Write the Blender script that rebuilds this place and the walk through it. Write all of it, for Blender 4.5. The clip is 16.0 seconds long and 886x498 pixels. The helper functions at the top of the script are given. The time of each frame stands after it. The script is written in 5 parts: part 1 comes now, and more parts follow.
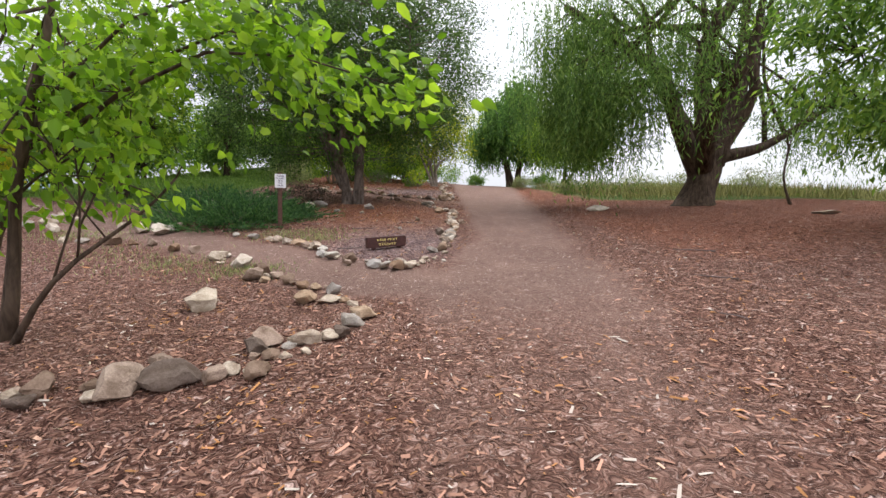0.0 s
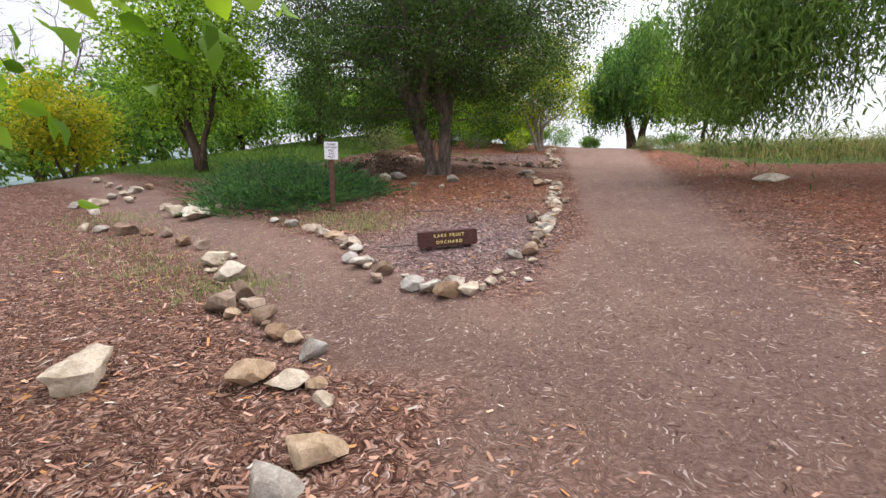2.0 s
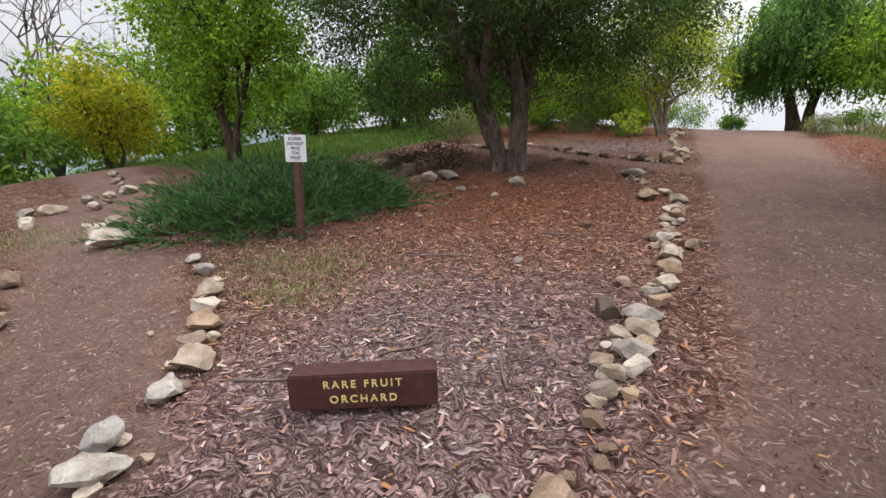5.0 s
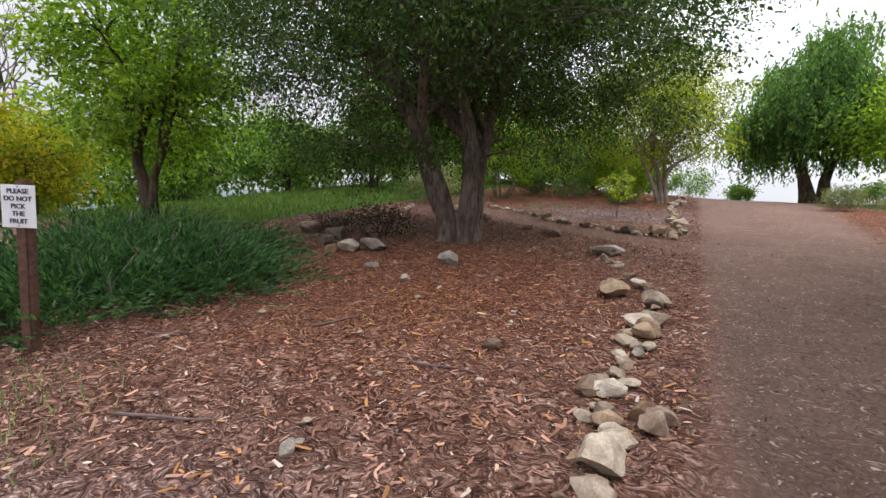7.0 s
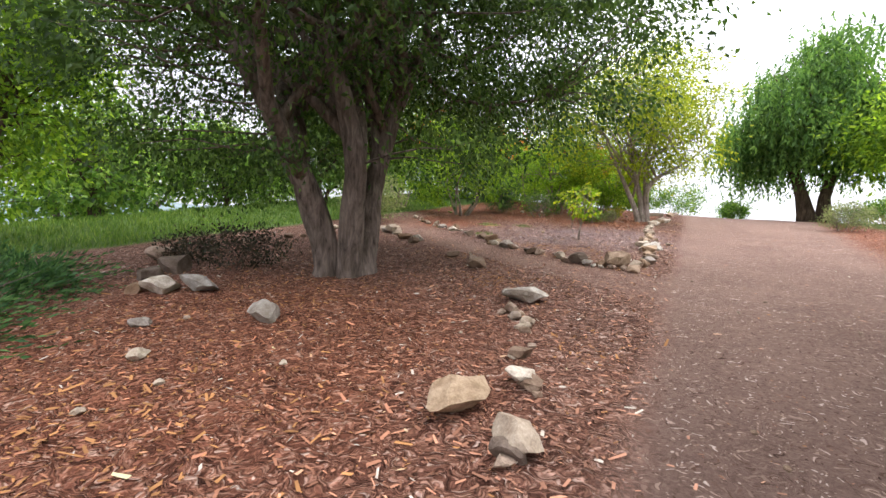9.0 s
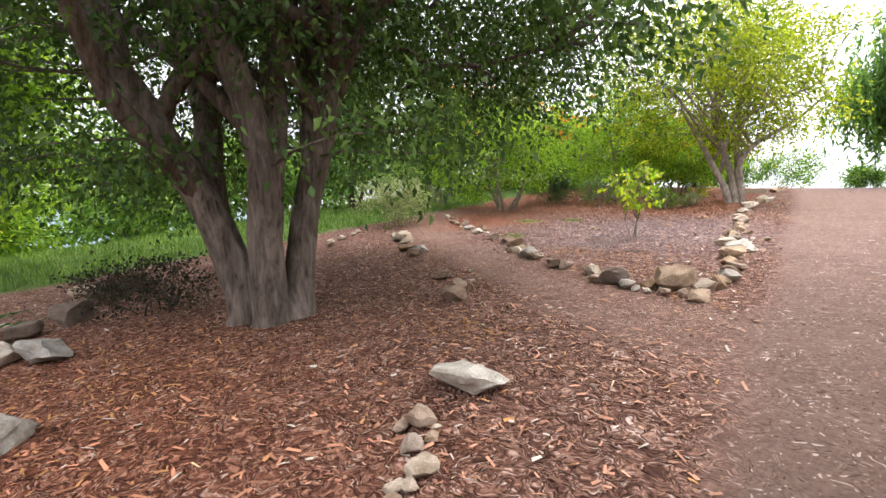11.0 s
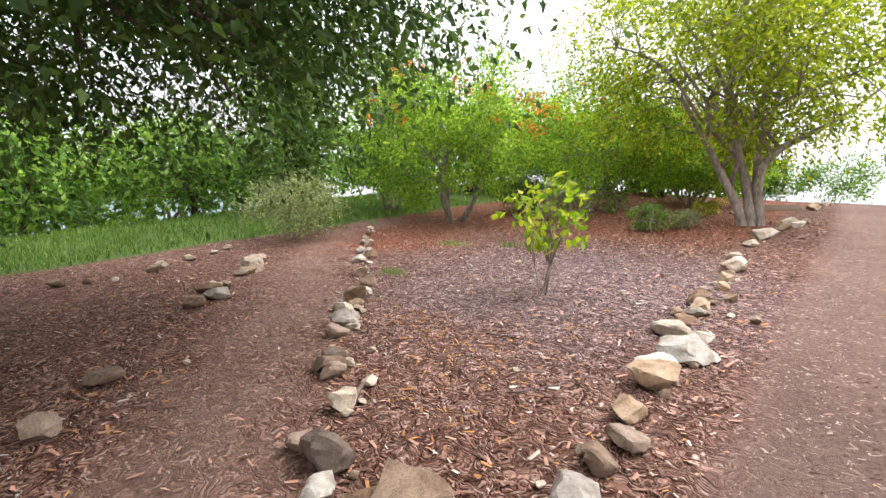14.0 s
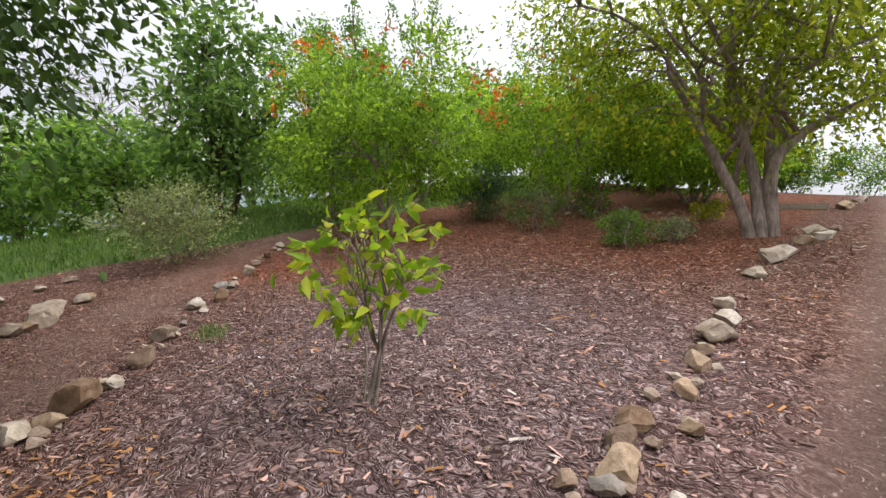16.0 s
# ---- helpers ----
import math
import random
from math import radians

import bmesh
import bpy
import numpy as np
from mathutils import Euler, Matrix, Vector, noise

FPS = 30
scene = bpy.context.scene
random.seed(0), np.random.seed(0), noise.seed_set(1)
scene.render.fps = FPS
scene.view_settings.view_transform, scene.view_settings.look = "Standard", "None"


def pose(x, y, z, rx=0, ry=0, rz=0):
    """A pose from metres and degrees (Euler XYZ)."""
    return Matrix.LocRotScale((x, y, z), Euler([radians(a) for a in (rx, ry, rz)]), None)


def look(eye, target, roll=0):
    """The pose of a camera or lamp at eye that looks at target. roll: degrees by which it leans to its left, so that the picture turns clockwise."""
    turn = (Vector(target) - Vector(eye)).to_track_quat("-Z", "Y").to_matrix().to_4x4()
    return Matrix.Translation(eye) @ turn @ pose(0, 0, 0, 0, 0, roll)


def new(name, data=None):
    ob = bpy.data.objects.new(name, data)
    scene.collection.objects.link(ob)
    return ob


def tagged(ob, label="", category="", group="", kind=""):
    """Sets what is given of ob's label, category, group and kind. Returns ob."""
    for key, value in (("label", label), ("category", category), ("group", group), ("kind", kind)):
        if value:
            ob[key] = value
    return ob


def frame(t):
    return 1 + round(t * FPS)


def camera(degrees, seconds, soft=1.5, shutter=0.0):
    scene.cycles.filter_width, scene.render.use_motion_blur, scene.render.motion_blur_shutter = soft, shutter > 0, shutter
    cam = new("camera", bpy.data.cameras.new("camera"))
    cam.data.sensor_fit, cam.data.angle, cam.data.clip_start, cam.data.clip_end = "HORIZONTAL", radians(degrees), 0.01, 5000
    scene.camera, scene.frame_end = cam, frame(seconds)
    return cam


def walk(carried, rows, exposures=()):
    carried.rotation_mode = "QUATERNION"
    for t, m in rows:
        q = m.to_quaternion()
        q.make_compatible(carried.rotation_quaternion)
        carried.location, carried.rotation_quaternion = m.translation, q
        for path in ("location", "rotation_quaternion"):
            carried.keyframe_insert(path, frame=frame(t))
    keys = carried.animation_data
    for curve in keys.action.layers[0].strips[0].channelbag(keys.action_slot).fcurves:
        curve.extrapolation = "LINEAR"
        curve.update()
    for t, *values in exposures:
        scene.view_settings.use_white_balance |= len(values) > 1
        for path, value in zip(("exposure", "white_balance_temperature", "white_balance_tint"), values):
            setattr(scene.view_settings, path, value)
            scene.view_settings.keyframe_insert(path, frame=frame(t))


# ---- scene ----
cam = camera(89.2, 16.0)
SCALE, EYE, TILT = 2.8, 1.4, -5.0
ROWS = [
    (0, (0.083, 0.371, 1.603), (0.076, 2.371, 1.6), 0.1),
    (0.5, (0.113, 0.64, 1.633), (-0.009, 2.636, 1.59), 0.4),
    (1, (0.137, 0.884, 1.663), (-0.125, 2.864, 1.554), 0.8),
    (1.5, (0.156, 1.126, 1.713), (-0.165, 3.094, 1.559), 0.5),
    (2, (0.159, 1.364, 1.757), (-0.316, 3.3, 1.598), 0.5),
    (2.5, (0.157, 1.593, 1.79), (-0.397, 3.509, 1.641), 0.0),
    (3, (0.163, 1.798, 1.823), (-0.443, 3.696, 1.653), 0.2),
    (5.5, (0.19, 2.927, 2.039), (-0.754, 4.672, 1.786), 1.9),
    (6, (0.21, 3.161, 2.064), (-0.737, 4.906, 1.82), 1.0),
    (6.5, (0.239, 3.394, 2.094), (-0.711, 5.15, 1.968), 0.8),
    (7, (0.278, 3.641, 2.13), (-0.689, 5.391, 2.137), 4.1),
    (7.5, (0.325, 3.905, 2.167), (-0.674, 5.637, 2.19), 4.4),
    (8, (0.384, 4.157, 2.217), (-0.6, 5.897, 2.279), 5.7),
    (8.5, (0.407, 4.41, 2.248), (-0.529, 6.175, 2.335), 4.5),
    (11, (0.436, 5.536, 2.464), (-0.826, 7.088, 2.49), 1.2),
    (11.5, (0.439, 5.772, 2.51), (-0.847, 7.303, 2.532), 1.1),
    (12, (0.449, 6.004, 2.558), (-0.861, 7.516, 2.573), 0.9),
    (12.5, (0.477, 6.238, 2.611), (-0.837, 7.746, 2.614), 2.2),
    (13, (0.505, 6.46, 2.663), (-0.815, 7.962, 2.668), 3.3),
    (13.5, (0.502, 6.701, 2.707), (-0.824, 8.197, 2.711), 3.3),
    (14, (0.495, 6.928, 2.756), (-0.873, 8.387, 2.747), 3.7),
    (14.5, (0.46, 7.165, 2.802), (-0.951, 8.582, 2.785), 3.5),
    (15, (0.436, 7.419, 2.855), (-0.981, 8.83, 2.83), 3.5),
    (15.5, (0.403, 7.651, 2.927), (-1.013, 9.063, 2.875), 3.1),
    (16, (0.405, 7.891, 2.974), (-1.014, 9.3, 2.926), 2.7),
]
BASE = pose(0, 0, EYE, TILT, 0, 0) @ Matrix.Translation(Vector((0.083, 0.371, 1.603)) * -SCALE)
walk(cam, [(t, BASE @ look(Vector(e) * SCALE, Vector(a) * SCALE, r)) for t, e, a, r in ROWS],
     exposures=[(0.0, 0.35), (1.5, 0.56), (2.0, 0.55), (3.0, 0.37), (6.0, 0.27), (7.5, 0.42), (8.5, 0.85), (11.0, 1.35), (12.5, 1.4), (14.0, 1.2), (15.0, 1.0), (15.5, 0.76), (16.0, 0.47)])

# ---- world and sun: bright overcast ----
world = bpy.data.worlds.new("overcast_sky")
scene.world = world
world.use_nodes = True
wn, wl = world.node_tree.nodes, world.node_tree.links
wn.clear()
w_out, w_bg = wn.new("ShaderNodeOutputWorld"), wn.new("ShaderNodeBackground")
w_sky = wn.new("ShaderNodeTexSky")
w_sky.sky_type, w_sky.sun_disc = "NISHITA", False
w_sky.sun_elevation, w_sky.sun_rotation = radians(58), radians(-40)
w_tc, w_map, w_noise = wn.new("ShaderNodeTexCoord"), wn.new("ShaderNodeMapping"), wn.new("ShaderNodeTexNoise")
w_map.inputs["Scale"].default_value = (1.0, 1.0, 3.0)
w_noise.inputs["Scale"].default_value, w_noise.inputs["Detail"].default_value = 2.2, 6.0
w_ramp = wn.new("ShaderNodeValToRGB")
w_ramp.color_ramp.elements[0].position, w_ramp.color_ramp.elements[0].color = 0.3, (7.6, 7.7, 8.6, 1)
w_ramp.color_ramp.elements[1].position, w_ramp.color_ramp.elements[1].color = 0.68, (10.0, 10.0, 10.4, 1)
w_mix = wn.new("ShaderNodeMix")
w_mix.data_type = "RGBA"
w_mix.inputs["Factor"].default_value = 0.9
wl.new(w_tc.outputs["Generated"], w_map.inputs["Vector"])
wl.new(w_map.outputs["Vector"], w_noise.inputs["Vector"])
wl.new(w_noise.outputs["Fac"], w_ramp.inputs["Fac"])
wl.new(w_sky.outputs["Color"], w_mix.inputs["A"])
wl.new(w_ramp.outputs["Color"], w_mix.inputs["B"])
w_sep, w_grad = wn.new("ShaderNodeSeparateXYZ"), wn.new("ShaderNodeMapRange")
w_grad.inputs["From Min"].default_value, w_grad.inputs["From Max"].default_value = 0.0, 1.0
w_grad.inputs["To Min"].default_value, w_grad.inputs["To Max"].default_value = 0.75, 2.6
w_scale = wn.new("ShaderNodeVectorMath")
w_scale.operation = "SCALE"
wl.new(w_tc.outputs["Generated"], w_sep.inputs["Vector"])
wl.new(w_sep.outputs["Z"], w_grad.inputs["Value"])
wl.new(w_mix.outputs["Result"], w_scale.inputs[0])
w_west, w_mul = wn.new("ShaderNodeMapRange"), wn.new("ShaderNodeMath")
w_west.inputs["From Min"].default_value, w_west.inputs["From Max"].default_value = -0.9, 0.15
w_west.inputs["To Min"].default_value, w_west.inputs["To Max"].default_value = 0.66, 1.05
w_mul.operation = "MULTIPLY"
wl.new(w_sep.outputs["X"], w_west.inputs["Value"])
wl.new(w_grad.outputs["Result"], w_mul.inputs[0])
wl.new(w_west.outputs["Result"], w_mul.inputs[1])
wl.new(w_mul.outputs["Value"], w_scale.inputs["Scale"])
wl.new(w_scale.outputs["Vector"], w_bg.inputs["Color"])
w_bg.inputs["Strength"].default_value = 0.1
wl.new(w_bg.outputs["Background"], w_out.inputs["Surface"])

sun_data = bpy.data.lights.new("sun", "SUN")
sun_data.energy, sun_data.angle, sun_data.color = 1.4, radians(20), (1.0, 0.96, 0.9)
sun = new("sun", sun_data)
sun.matrix_world = look((14, 17, 35), (0, 0, 0))


# ---- materials ----
def node_material(name, rough=0.9, spec=0.3):
    m = bpy.data.materials.new(name)
    m.use_nodes = True
    n, l = m.node_tree.nodes, m.node_tree.links
    b = n["Principled BSDF"]
    b.inputs["Roughness"].default_value = rough
    b.inputs["Specular IOR Level"].default_value = spec
    return m, n, l, b


def ramp(n, stops):
    r = n.new("ShaderNodeValToRGB")
    e = r.color_ramp.elements
    while len(e) < len(stops):
        e.new(0.5)
    for s, (p, c) in zip(e, stops):
        s.position, s.color = p, (*c, 1)
    return r


def noise_node(n, l, vec, scale, detail=5, rough=0.55, dist=0.0):
    t = n.new("ShaderNodeTexNoise")
    t.inputs["Scale"].default_value, t.inputs["Detail"].default_value = scale, detail
    t.inputs["Roughness"].default_value, t.inputs["Distortion"].default_value = rough, dist
    l.new(vec, t.inputs["Vector"])
    return t


def mix_col(n, l, fac, a, b, blend="MIX"):
    m = n.new("ShaderNodeMix")
    m.data_type, m.blend_type = "RGBA", blend
    for sock, v in (("Factor", fac), ("A", a), ("B", b)):
        if isinstance(v, (int, float)):
            m.inputs[sock].default_value = v
        elif isinstance(v, tuple):
            m.inputs[sock].default_value = (*v, 1)
        else:
            l.new(v, m.inputs[sock])
    return m.outputs["Result"]


def bump(n, l, b, height, strength, dist):
    u = n.new("ShaderNodeBump")
    u.inputs["Strength"].default_value, u.inputs["Distance"].default_value = strength, dist
    l.new(height, u.inputs["Height"])
    l.new(u.outputs["Normal"], b.inputs["Normal"])


def leaf_material(name, dark, mid, light, trans=0.35, rough=0.55):
    m, n, l, b = node_material(name, rough, 0.22)
    geo = n.new("ShaderNodeNewGeometry")
    r = ramp(n, [(0.0, dark), (0.5, mid), (0.93, light), (1.0, tuple(c * 1.25 for c in light))])
    l.new(geo.outputs["Random Per Island"], r.inputs["Fac"])
    big = noise_node(n, l, geo.outputs["Position"], 0.7, 3)
    shade = ramp(n, [(0.3, (0.7, 0.72, 0.7)), (0.7, (1.2, 1.15, 1.1))])
    l.new(big.outputs["Fac"], shade.inputs["Fac"])
    col = mix_col(n, l, 1.0, r.outputs["Color"], shade.outputs["Color"], "MULTIPLY")
    l.new(col, b.inputs["Base Color"])
    t = n.new("ShaderNodeBsdfTranslucent")
    l.new(mix_col(n, l, 1.0, col, (1.3, 1.35, 0.8), "MULTIPLY"), t.inputs["Color"])
    mx = n.new("ShaderNodeMixShader")
    mx.inputs["Fac"].default_value = trans
    l.new(b.outputs["BSDF"], mx.inputs[1])
    l.new(t.outputs["BSDF"], mx.inputs[2])
    l.new(mx.outputs["Shader"], n["Material Output"].inputs["Surface"])
    return m


def bark_material(name, dark, light, scale=6.0):
    m, n, l, b = node_material(name, 0.95, 0.15)
    geo = n.new("ShaderNodeNewGeometry")
    mp = n.new("ShaderNodeMapping")
    mp.inputs["Scale"].default_value = (1.0, 1.0, 0.22)
    l.new(geo.outputs["Position"], mp.inputs["Vector"])
    fur = noise_node(n, l, mp.outputs["Vector"], scale * 3, 8, 0.65, 0.6)
    blot = noise_node(n, l, geo.outputs["Position"], scale * 0.5, 4)
    r = ramp(n, [(0.32, dark), (0.66, light)])
    l.new(fur.outputs["Fac"], r.inputs["Fac"])
    r2 = ramp(n, [(0.35, (0.75, 0.73, 0.7)), (0.7, (1.25, 1.25, 1.25))])
    l.new(blot.outputs["Fac"], r2.inputs["Fac"])
    l.new(mix_col(n, l, 1.0, r.outputs["Color"], r2.outputs["Color"], "MULTIPLY"), b.inputs["Base Color"])
    bump(n, l, b, fur.outputs["Fac"], 0.9, 0.03)
    return m


def stone_material(name, stops):
    m, n, l, b = node_material(name, 0.9, 0.25)
    info, tc = n.new("ShaderNodeObjectInfo"), n.new("ShaderNodeTexCoord")
    r = ramp(n, stops)
    r.color_ramp.interpolation = "CONSTANT"
    l.new(info.outputs["Random"], r.inputs["Fac"])
    geo = n.new("ShaderNodeNewGeometry")
    a = noise_node(n, l, geo.outputs["Position"], 9, 6, 0.6)
    c = noise_node(n, l, geo.outputs["Position"], 70, 5, 0.7)
    ra = ramp(n, [(0.35, (0.62, 0.56, 0.5)), (0.6, (1.08, 1.06, 1.03))])
    l.new(a.outputs["Fac"], ra.inputs["Fac"])
    rc = ramp(n, [(0.3, (0.7, 0.68, 0.66)), (0.65, (1.12, 1.12, 1.12))])
    l.new(c.outputs["Fac"], rc.inputs["Fac"])
    col = mix_col(n, l, 1.0, r.outputs["Color"], ra.outputs["Color"], "MULTIPLY")
    l.new(mix_col(n, l, 1.0, col, rc.outputs["Color"], "MULTIPLY"), b.inputs["Base Color"])
    bump(n, l, b, c.outputs["Fac"], 0.6, 0.012)
    return m


def plain_material(name, col, rough=0.7, grain=25.0, vary=0.25):
    m, n, l, b = node_material(name, rough, 0.3)
    geo = n.new("ShaderNodeNewGeometry")
    a = noise_node(n, l, geo.outputs["Position"], grain, 6, 0.65)
    r = ramp(n, [(0.3, tuple(c * (1 - vary) for c in col)), (0.7, tuple(min(1, c * (1 + vary)) for c in col))])
    l.new(a.outputs["Fac"], r.inputs["Fac"])
    l.new(r.outputs["Color"], b.inputs["Base Color"])
    bump(n, l, b, a.outputs["Fac"], 0.3, 0.004)
    return m


def ground_material():
    m, n, l, b = node_material("mulch_and_dirt", 0.97, 0.12)
    geo = n.new("ShaderNodeNewGeometry")
    pos = geo.outputs["Position"]

    def attr(name):
        a = n.new("ShaderNodeAttribute")
        a.attribute_name = name
        return a.outputs["Fac"]

    # chips: two layers of stretched cells, warped so that they lie every way
    warp = noise_node(n, l, pos, 5.0, 2)
    wv = n.new("ShaderNodeVectorMath")
    wv.operation = "MULTIPLY_ADD"
    wv.inputs[1].default_value = (0.5, 0.5, 0.0)
    l.new(warp.outputs["Color"], wv.inputs[0])
    l.new(pos, wv.inputs[2])
    cells = []
    for k, (rot, sc) in enumerate(((0.4, (22, 52, 22)), (1.9, (26, 60, 26)))):
        mp = n.new("ShaderNodeMapping")
        mp.inputs["Rotation"].default_value = (0, 0, rot)
        mp.inputs["Scale"].default_value = sc
        l.new(wv.outputs["Vector"], mp.inputs["Vector"])
        v = n.new("ShaderNodeTexVoronoi")
        v.inputs["Scale"].default_value = 1.0
        l.new(mp.outputs["Vector"], v.inputs["Vector"])
        cells.append(v)
    pick = noise_node(n, l, pos, 14, 2)
    pr = ramp(n, [(0.47, (0, 0, 0)), (0.53, (1, 1, 1))])
    l.new(pick.outputs["Fac"], pr.inputs["Fac"])
    sep = [n.new("ShaderNodeSeparateColor") for _ in cells]
    for s, v in zip(sep, cells):
        l.new(v.outputs["Color"], s.inputs["Color"])
    chip_random = mix_col(n, l, pr.outputs["Color"], sep[0].outputs["Red"], sep[1].outputs["Green"])
    chip_edge = mix_col(n, l, pr.outputs["Color"], cells[0].outputs["Distance"], cells[1].outputs["Distance"])
    brown = ramp(n, [(0.0, (0.062, 0.03, 0.021)), (0.3, (0.15, 0.08, 0.056)), (0.62, (0.255, 0.15, 0.107)), (0.9, (0.39, 0.265, 0.205)), (1.0, (0.54, 0.44, 0.37))])
    redr = ramp(n, [(0.0, (0.07, 0.028, 0.016)), (0.3, (0.19, 0.075, 0.042)), (0.62, (0.31, 0.14, 0.082)), (0.9, (0.42, 0.23, 0.15)), (1.0, (0.52, 0.39, 0.3))])
    greyr = ramp(n, [(0.0, (0.066, 0.043, 0.04)), (0.3, (0.16, 0.112, 0.102)), (0.62, (0.27, 0.2, 0.187)), (0.9, (0.41, 0.33, 0.31)), (1.0, (0.56, 0.5, 0.47))])
    for r in (brown, redr, greyr):
        l.new(chip_random, r.inputs["Fac"])
    patch = noise_node(n, l, pos, 1.1, 4, 0.6)

    def soft(mask, amount=0.6):
        s = n.new("ShaderNodeMath")
        s.operation = "MULTIPLY_ADD"
        l.new(patch.outputs["Fac"], s.inputs[0])
        s.inputs[1].default_value = amount
        l.new(mask, s.inputs[2])
        t = n.new("ShaderNodeMapRange")
        t.inputs["From Min"].default_value, t.inputs["From Max"].default_value = 0.5 + amount * 0.5 - 0.28, 0.5 + amount * 0.5 + 0.28
        l.new(s.outputs["Value"], t.inputs["Value"])
        return t.outputs["Result"]

    mulch = mix_col(n, l, soft(attr("red")), brown.outputs["Color"], redr.outputs["Color"])
    mulch = mix_col(n, l, soft(attr("grey")), mulch, greyr.outputs["Color"])
    edge = ramp(n, [(0.25, (1, 1, 1)), (0.75, (0.45, 0.42, 0.4))])
    l.new(chip_edge, edge.inputs["Fac"])
    mulch = mix_col(n, l, 1.0, mulch, edge.outputs["Color"], "MULTIPLY")
    # trodden dirt with fine bits in it
    fine = noise_node(n, l, pos, 34, 9, 0.82)
    dr = ramp(n, [(0.3, (0.08, 0.052, 0.04)), (0.46, (0.175, 0.123, 0.096)), (0.62, (0.25, 0.182, 0.145)), (0.72, (0.43, 0.35, 0.295))])
    l.new(fine.outputs["Fac"], dr.inputs["Fac"])
    broad = noise_node(n, l, pos, 0.8, 5, 0.6)
    br = ramp(n, [(0.3, (0.8, 0.77, 0.76)), (0.7, (1.14, 1.13, 1.12))])
    l.new(broad.outputs["Fac"], br.inputs["Fac"])
    dirt = mix_col(n, l, 1.0, dr.outputs["Color"], br.outputs["Color"], "MULTIPLY")
    bits = n.new("ShaderNodeTexVoronoi")
    bits.inputs["Scale"].default_value = 42.0
    bits.inputs["Randomness"].default_value = 1.0
    l.new(wv.outputs["Vector"], bits.inputs["Vector"])
    bsep = n.new("ShaderNodeSeparateColor")
    l.new(bits.outputs["Color"], bsep.inputs["Color"])
    inside = ramp(n, [(0.3, (1, 1, 1)), (0.42, (0, 0, 0))])
    l.new(bits.outputs["Distance"], inside.inputs["Fac"])
    kind = ramp(n, [(0.0, (0.06, 0.034, 0.024)), (0.2, (0.14, 0.085, 0.06)), (0.3, (0.205, 0.146, 0.115)), (0.72, (0.26, 0.192, 0.153)), (0.88, (0.44, 0.34, 0.27)), (0.97, (0.6, 0.52, 0.45))])
    l.new(bsep.outputs["Red"], kind.inputs["Fac"])
    dirt = mix_col(n, l, inside.outputs["Color"], dirt, kind.outputs["Color"])
    col = mix_col(n, l, soft(attr("dirt"), 0.7), mulch, dirt)
    col = mix_col(n, l, 1.0, col, (1.05, 0.95, 0.98), "MULTIPLY")
    gr = ramp(n, [(0.3, (0.05, 0.085, 0.022)), (0.6, (0.1, 0.16, 0.04)), (0.8, (0.21, 0.2, 0.09))])
    l.new(fine.outputs["Fac"], gr.inputs["Fac"])
    col = mix_col(n, l, soft(attr("grass"), 0.5), col, gr.outputs["Color"])
    l.new(col, b.inputs["Base Color"])
    hmix = n.new("ShaderNodeMix")
    l.new(soft(attr("dirt"), 0.7), hmix.inputs["Factor"])
    inv = n.new("ShaderNodeMath")
    inv.operation = "MULTIPLY_ADD"
    inv.inputs[1].default_value, inv.inputs[2].default_value = -1.0, 1.0
    l.new(chip_edge, inv.inputs[0])
    l.new(inv.outputs["Value"], hmix.inputs["A"])
    l.new(fine.outputs["Fac"], hmix.inputs["B"])
    bump(n, l, b, hmix.outputs["Result"], 1.0, 0.035)
    return m


def attribute_material(name, rough=0.9):
    m, n, l, b = node_material(name, rough, 0.2)
    a = n.new("ShaderNodeAttribute")
    a.attribute_name = "tint"
    l.new(a.outputs["Color"], b.inputs["Base Color"])
    return m


M_GROUND = ground_material()
M_CHIP = attribute_material("wood_chip")
M_PALE = stone_material("pale_stone", [(0.0, (0.5, 0.43, 0.35)), (0.3, (0.4, 0.33, 0.265)), (0.5, (0.58, 0.52, 0.45)), (0.66, (0.4, 0.29, 0.2)), (0.8, (0.34, 0.31, 0.28)), (0.92, (0.4, 0.3, 0.21))])
M_BROWN = stone_material("brown_stone", [(0.0, (0.22, 0.155, 0.115)), (0.3, (0.33, 0.25, 0.2)), (0.55, (0.15, 0.115, 0.095)), (0.72, (0.25, 0.165, 0.11)), (0.88, (0.29, 0.22, 0.175))])
M_TAN = stone_material("tan_stone", [(0.0, (0.35, 0.27, 0.215)), (0.4, (0.3, 0.24, 0.2)), (0.7, (0.33, 0.24, 0.175))])
M_GREY = stone_material("grey_stone", [(0.0, (0.36, 0.34, 0.32)), (0.5, (0.45, 0.42, 0.38))])
M_BARK_OAK = bark_material("grey_brown_bark", (0.05, 0.038, 0.032), (0.22, 0.175, 0.15), 5)
M_BARK_DARK = bark_material("dark_furrowed_bark", (0.028, 0.019, 0.014), (0.12, 0.085, 0.062), 4)
M_BARK_PALE = bark_material("pale_bark", (0.14, 0.11, 0.09), (0.36, 0.3, 0.26), 7)
M_LEAF_OAK = leaf_material("dark_oak_leaf", (0.034, 0.068, 0.019), (0.064, 0.124, 0.035), (0.131, 0.216, 0.056), 0.42, 0.42)
M_LEAF_PEPPER = leaf_material("pepper_leaf", (0.066, 0.124, 0.032), (0.117, 0.213, 0.056), (0.218, 0.322, 0.093), 0.52)
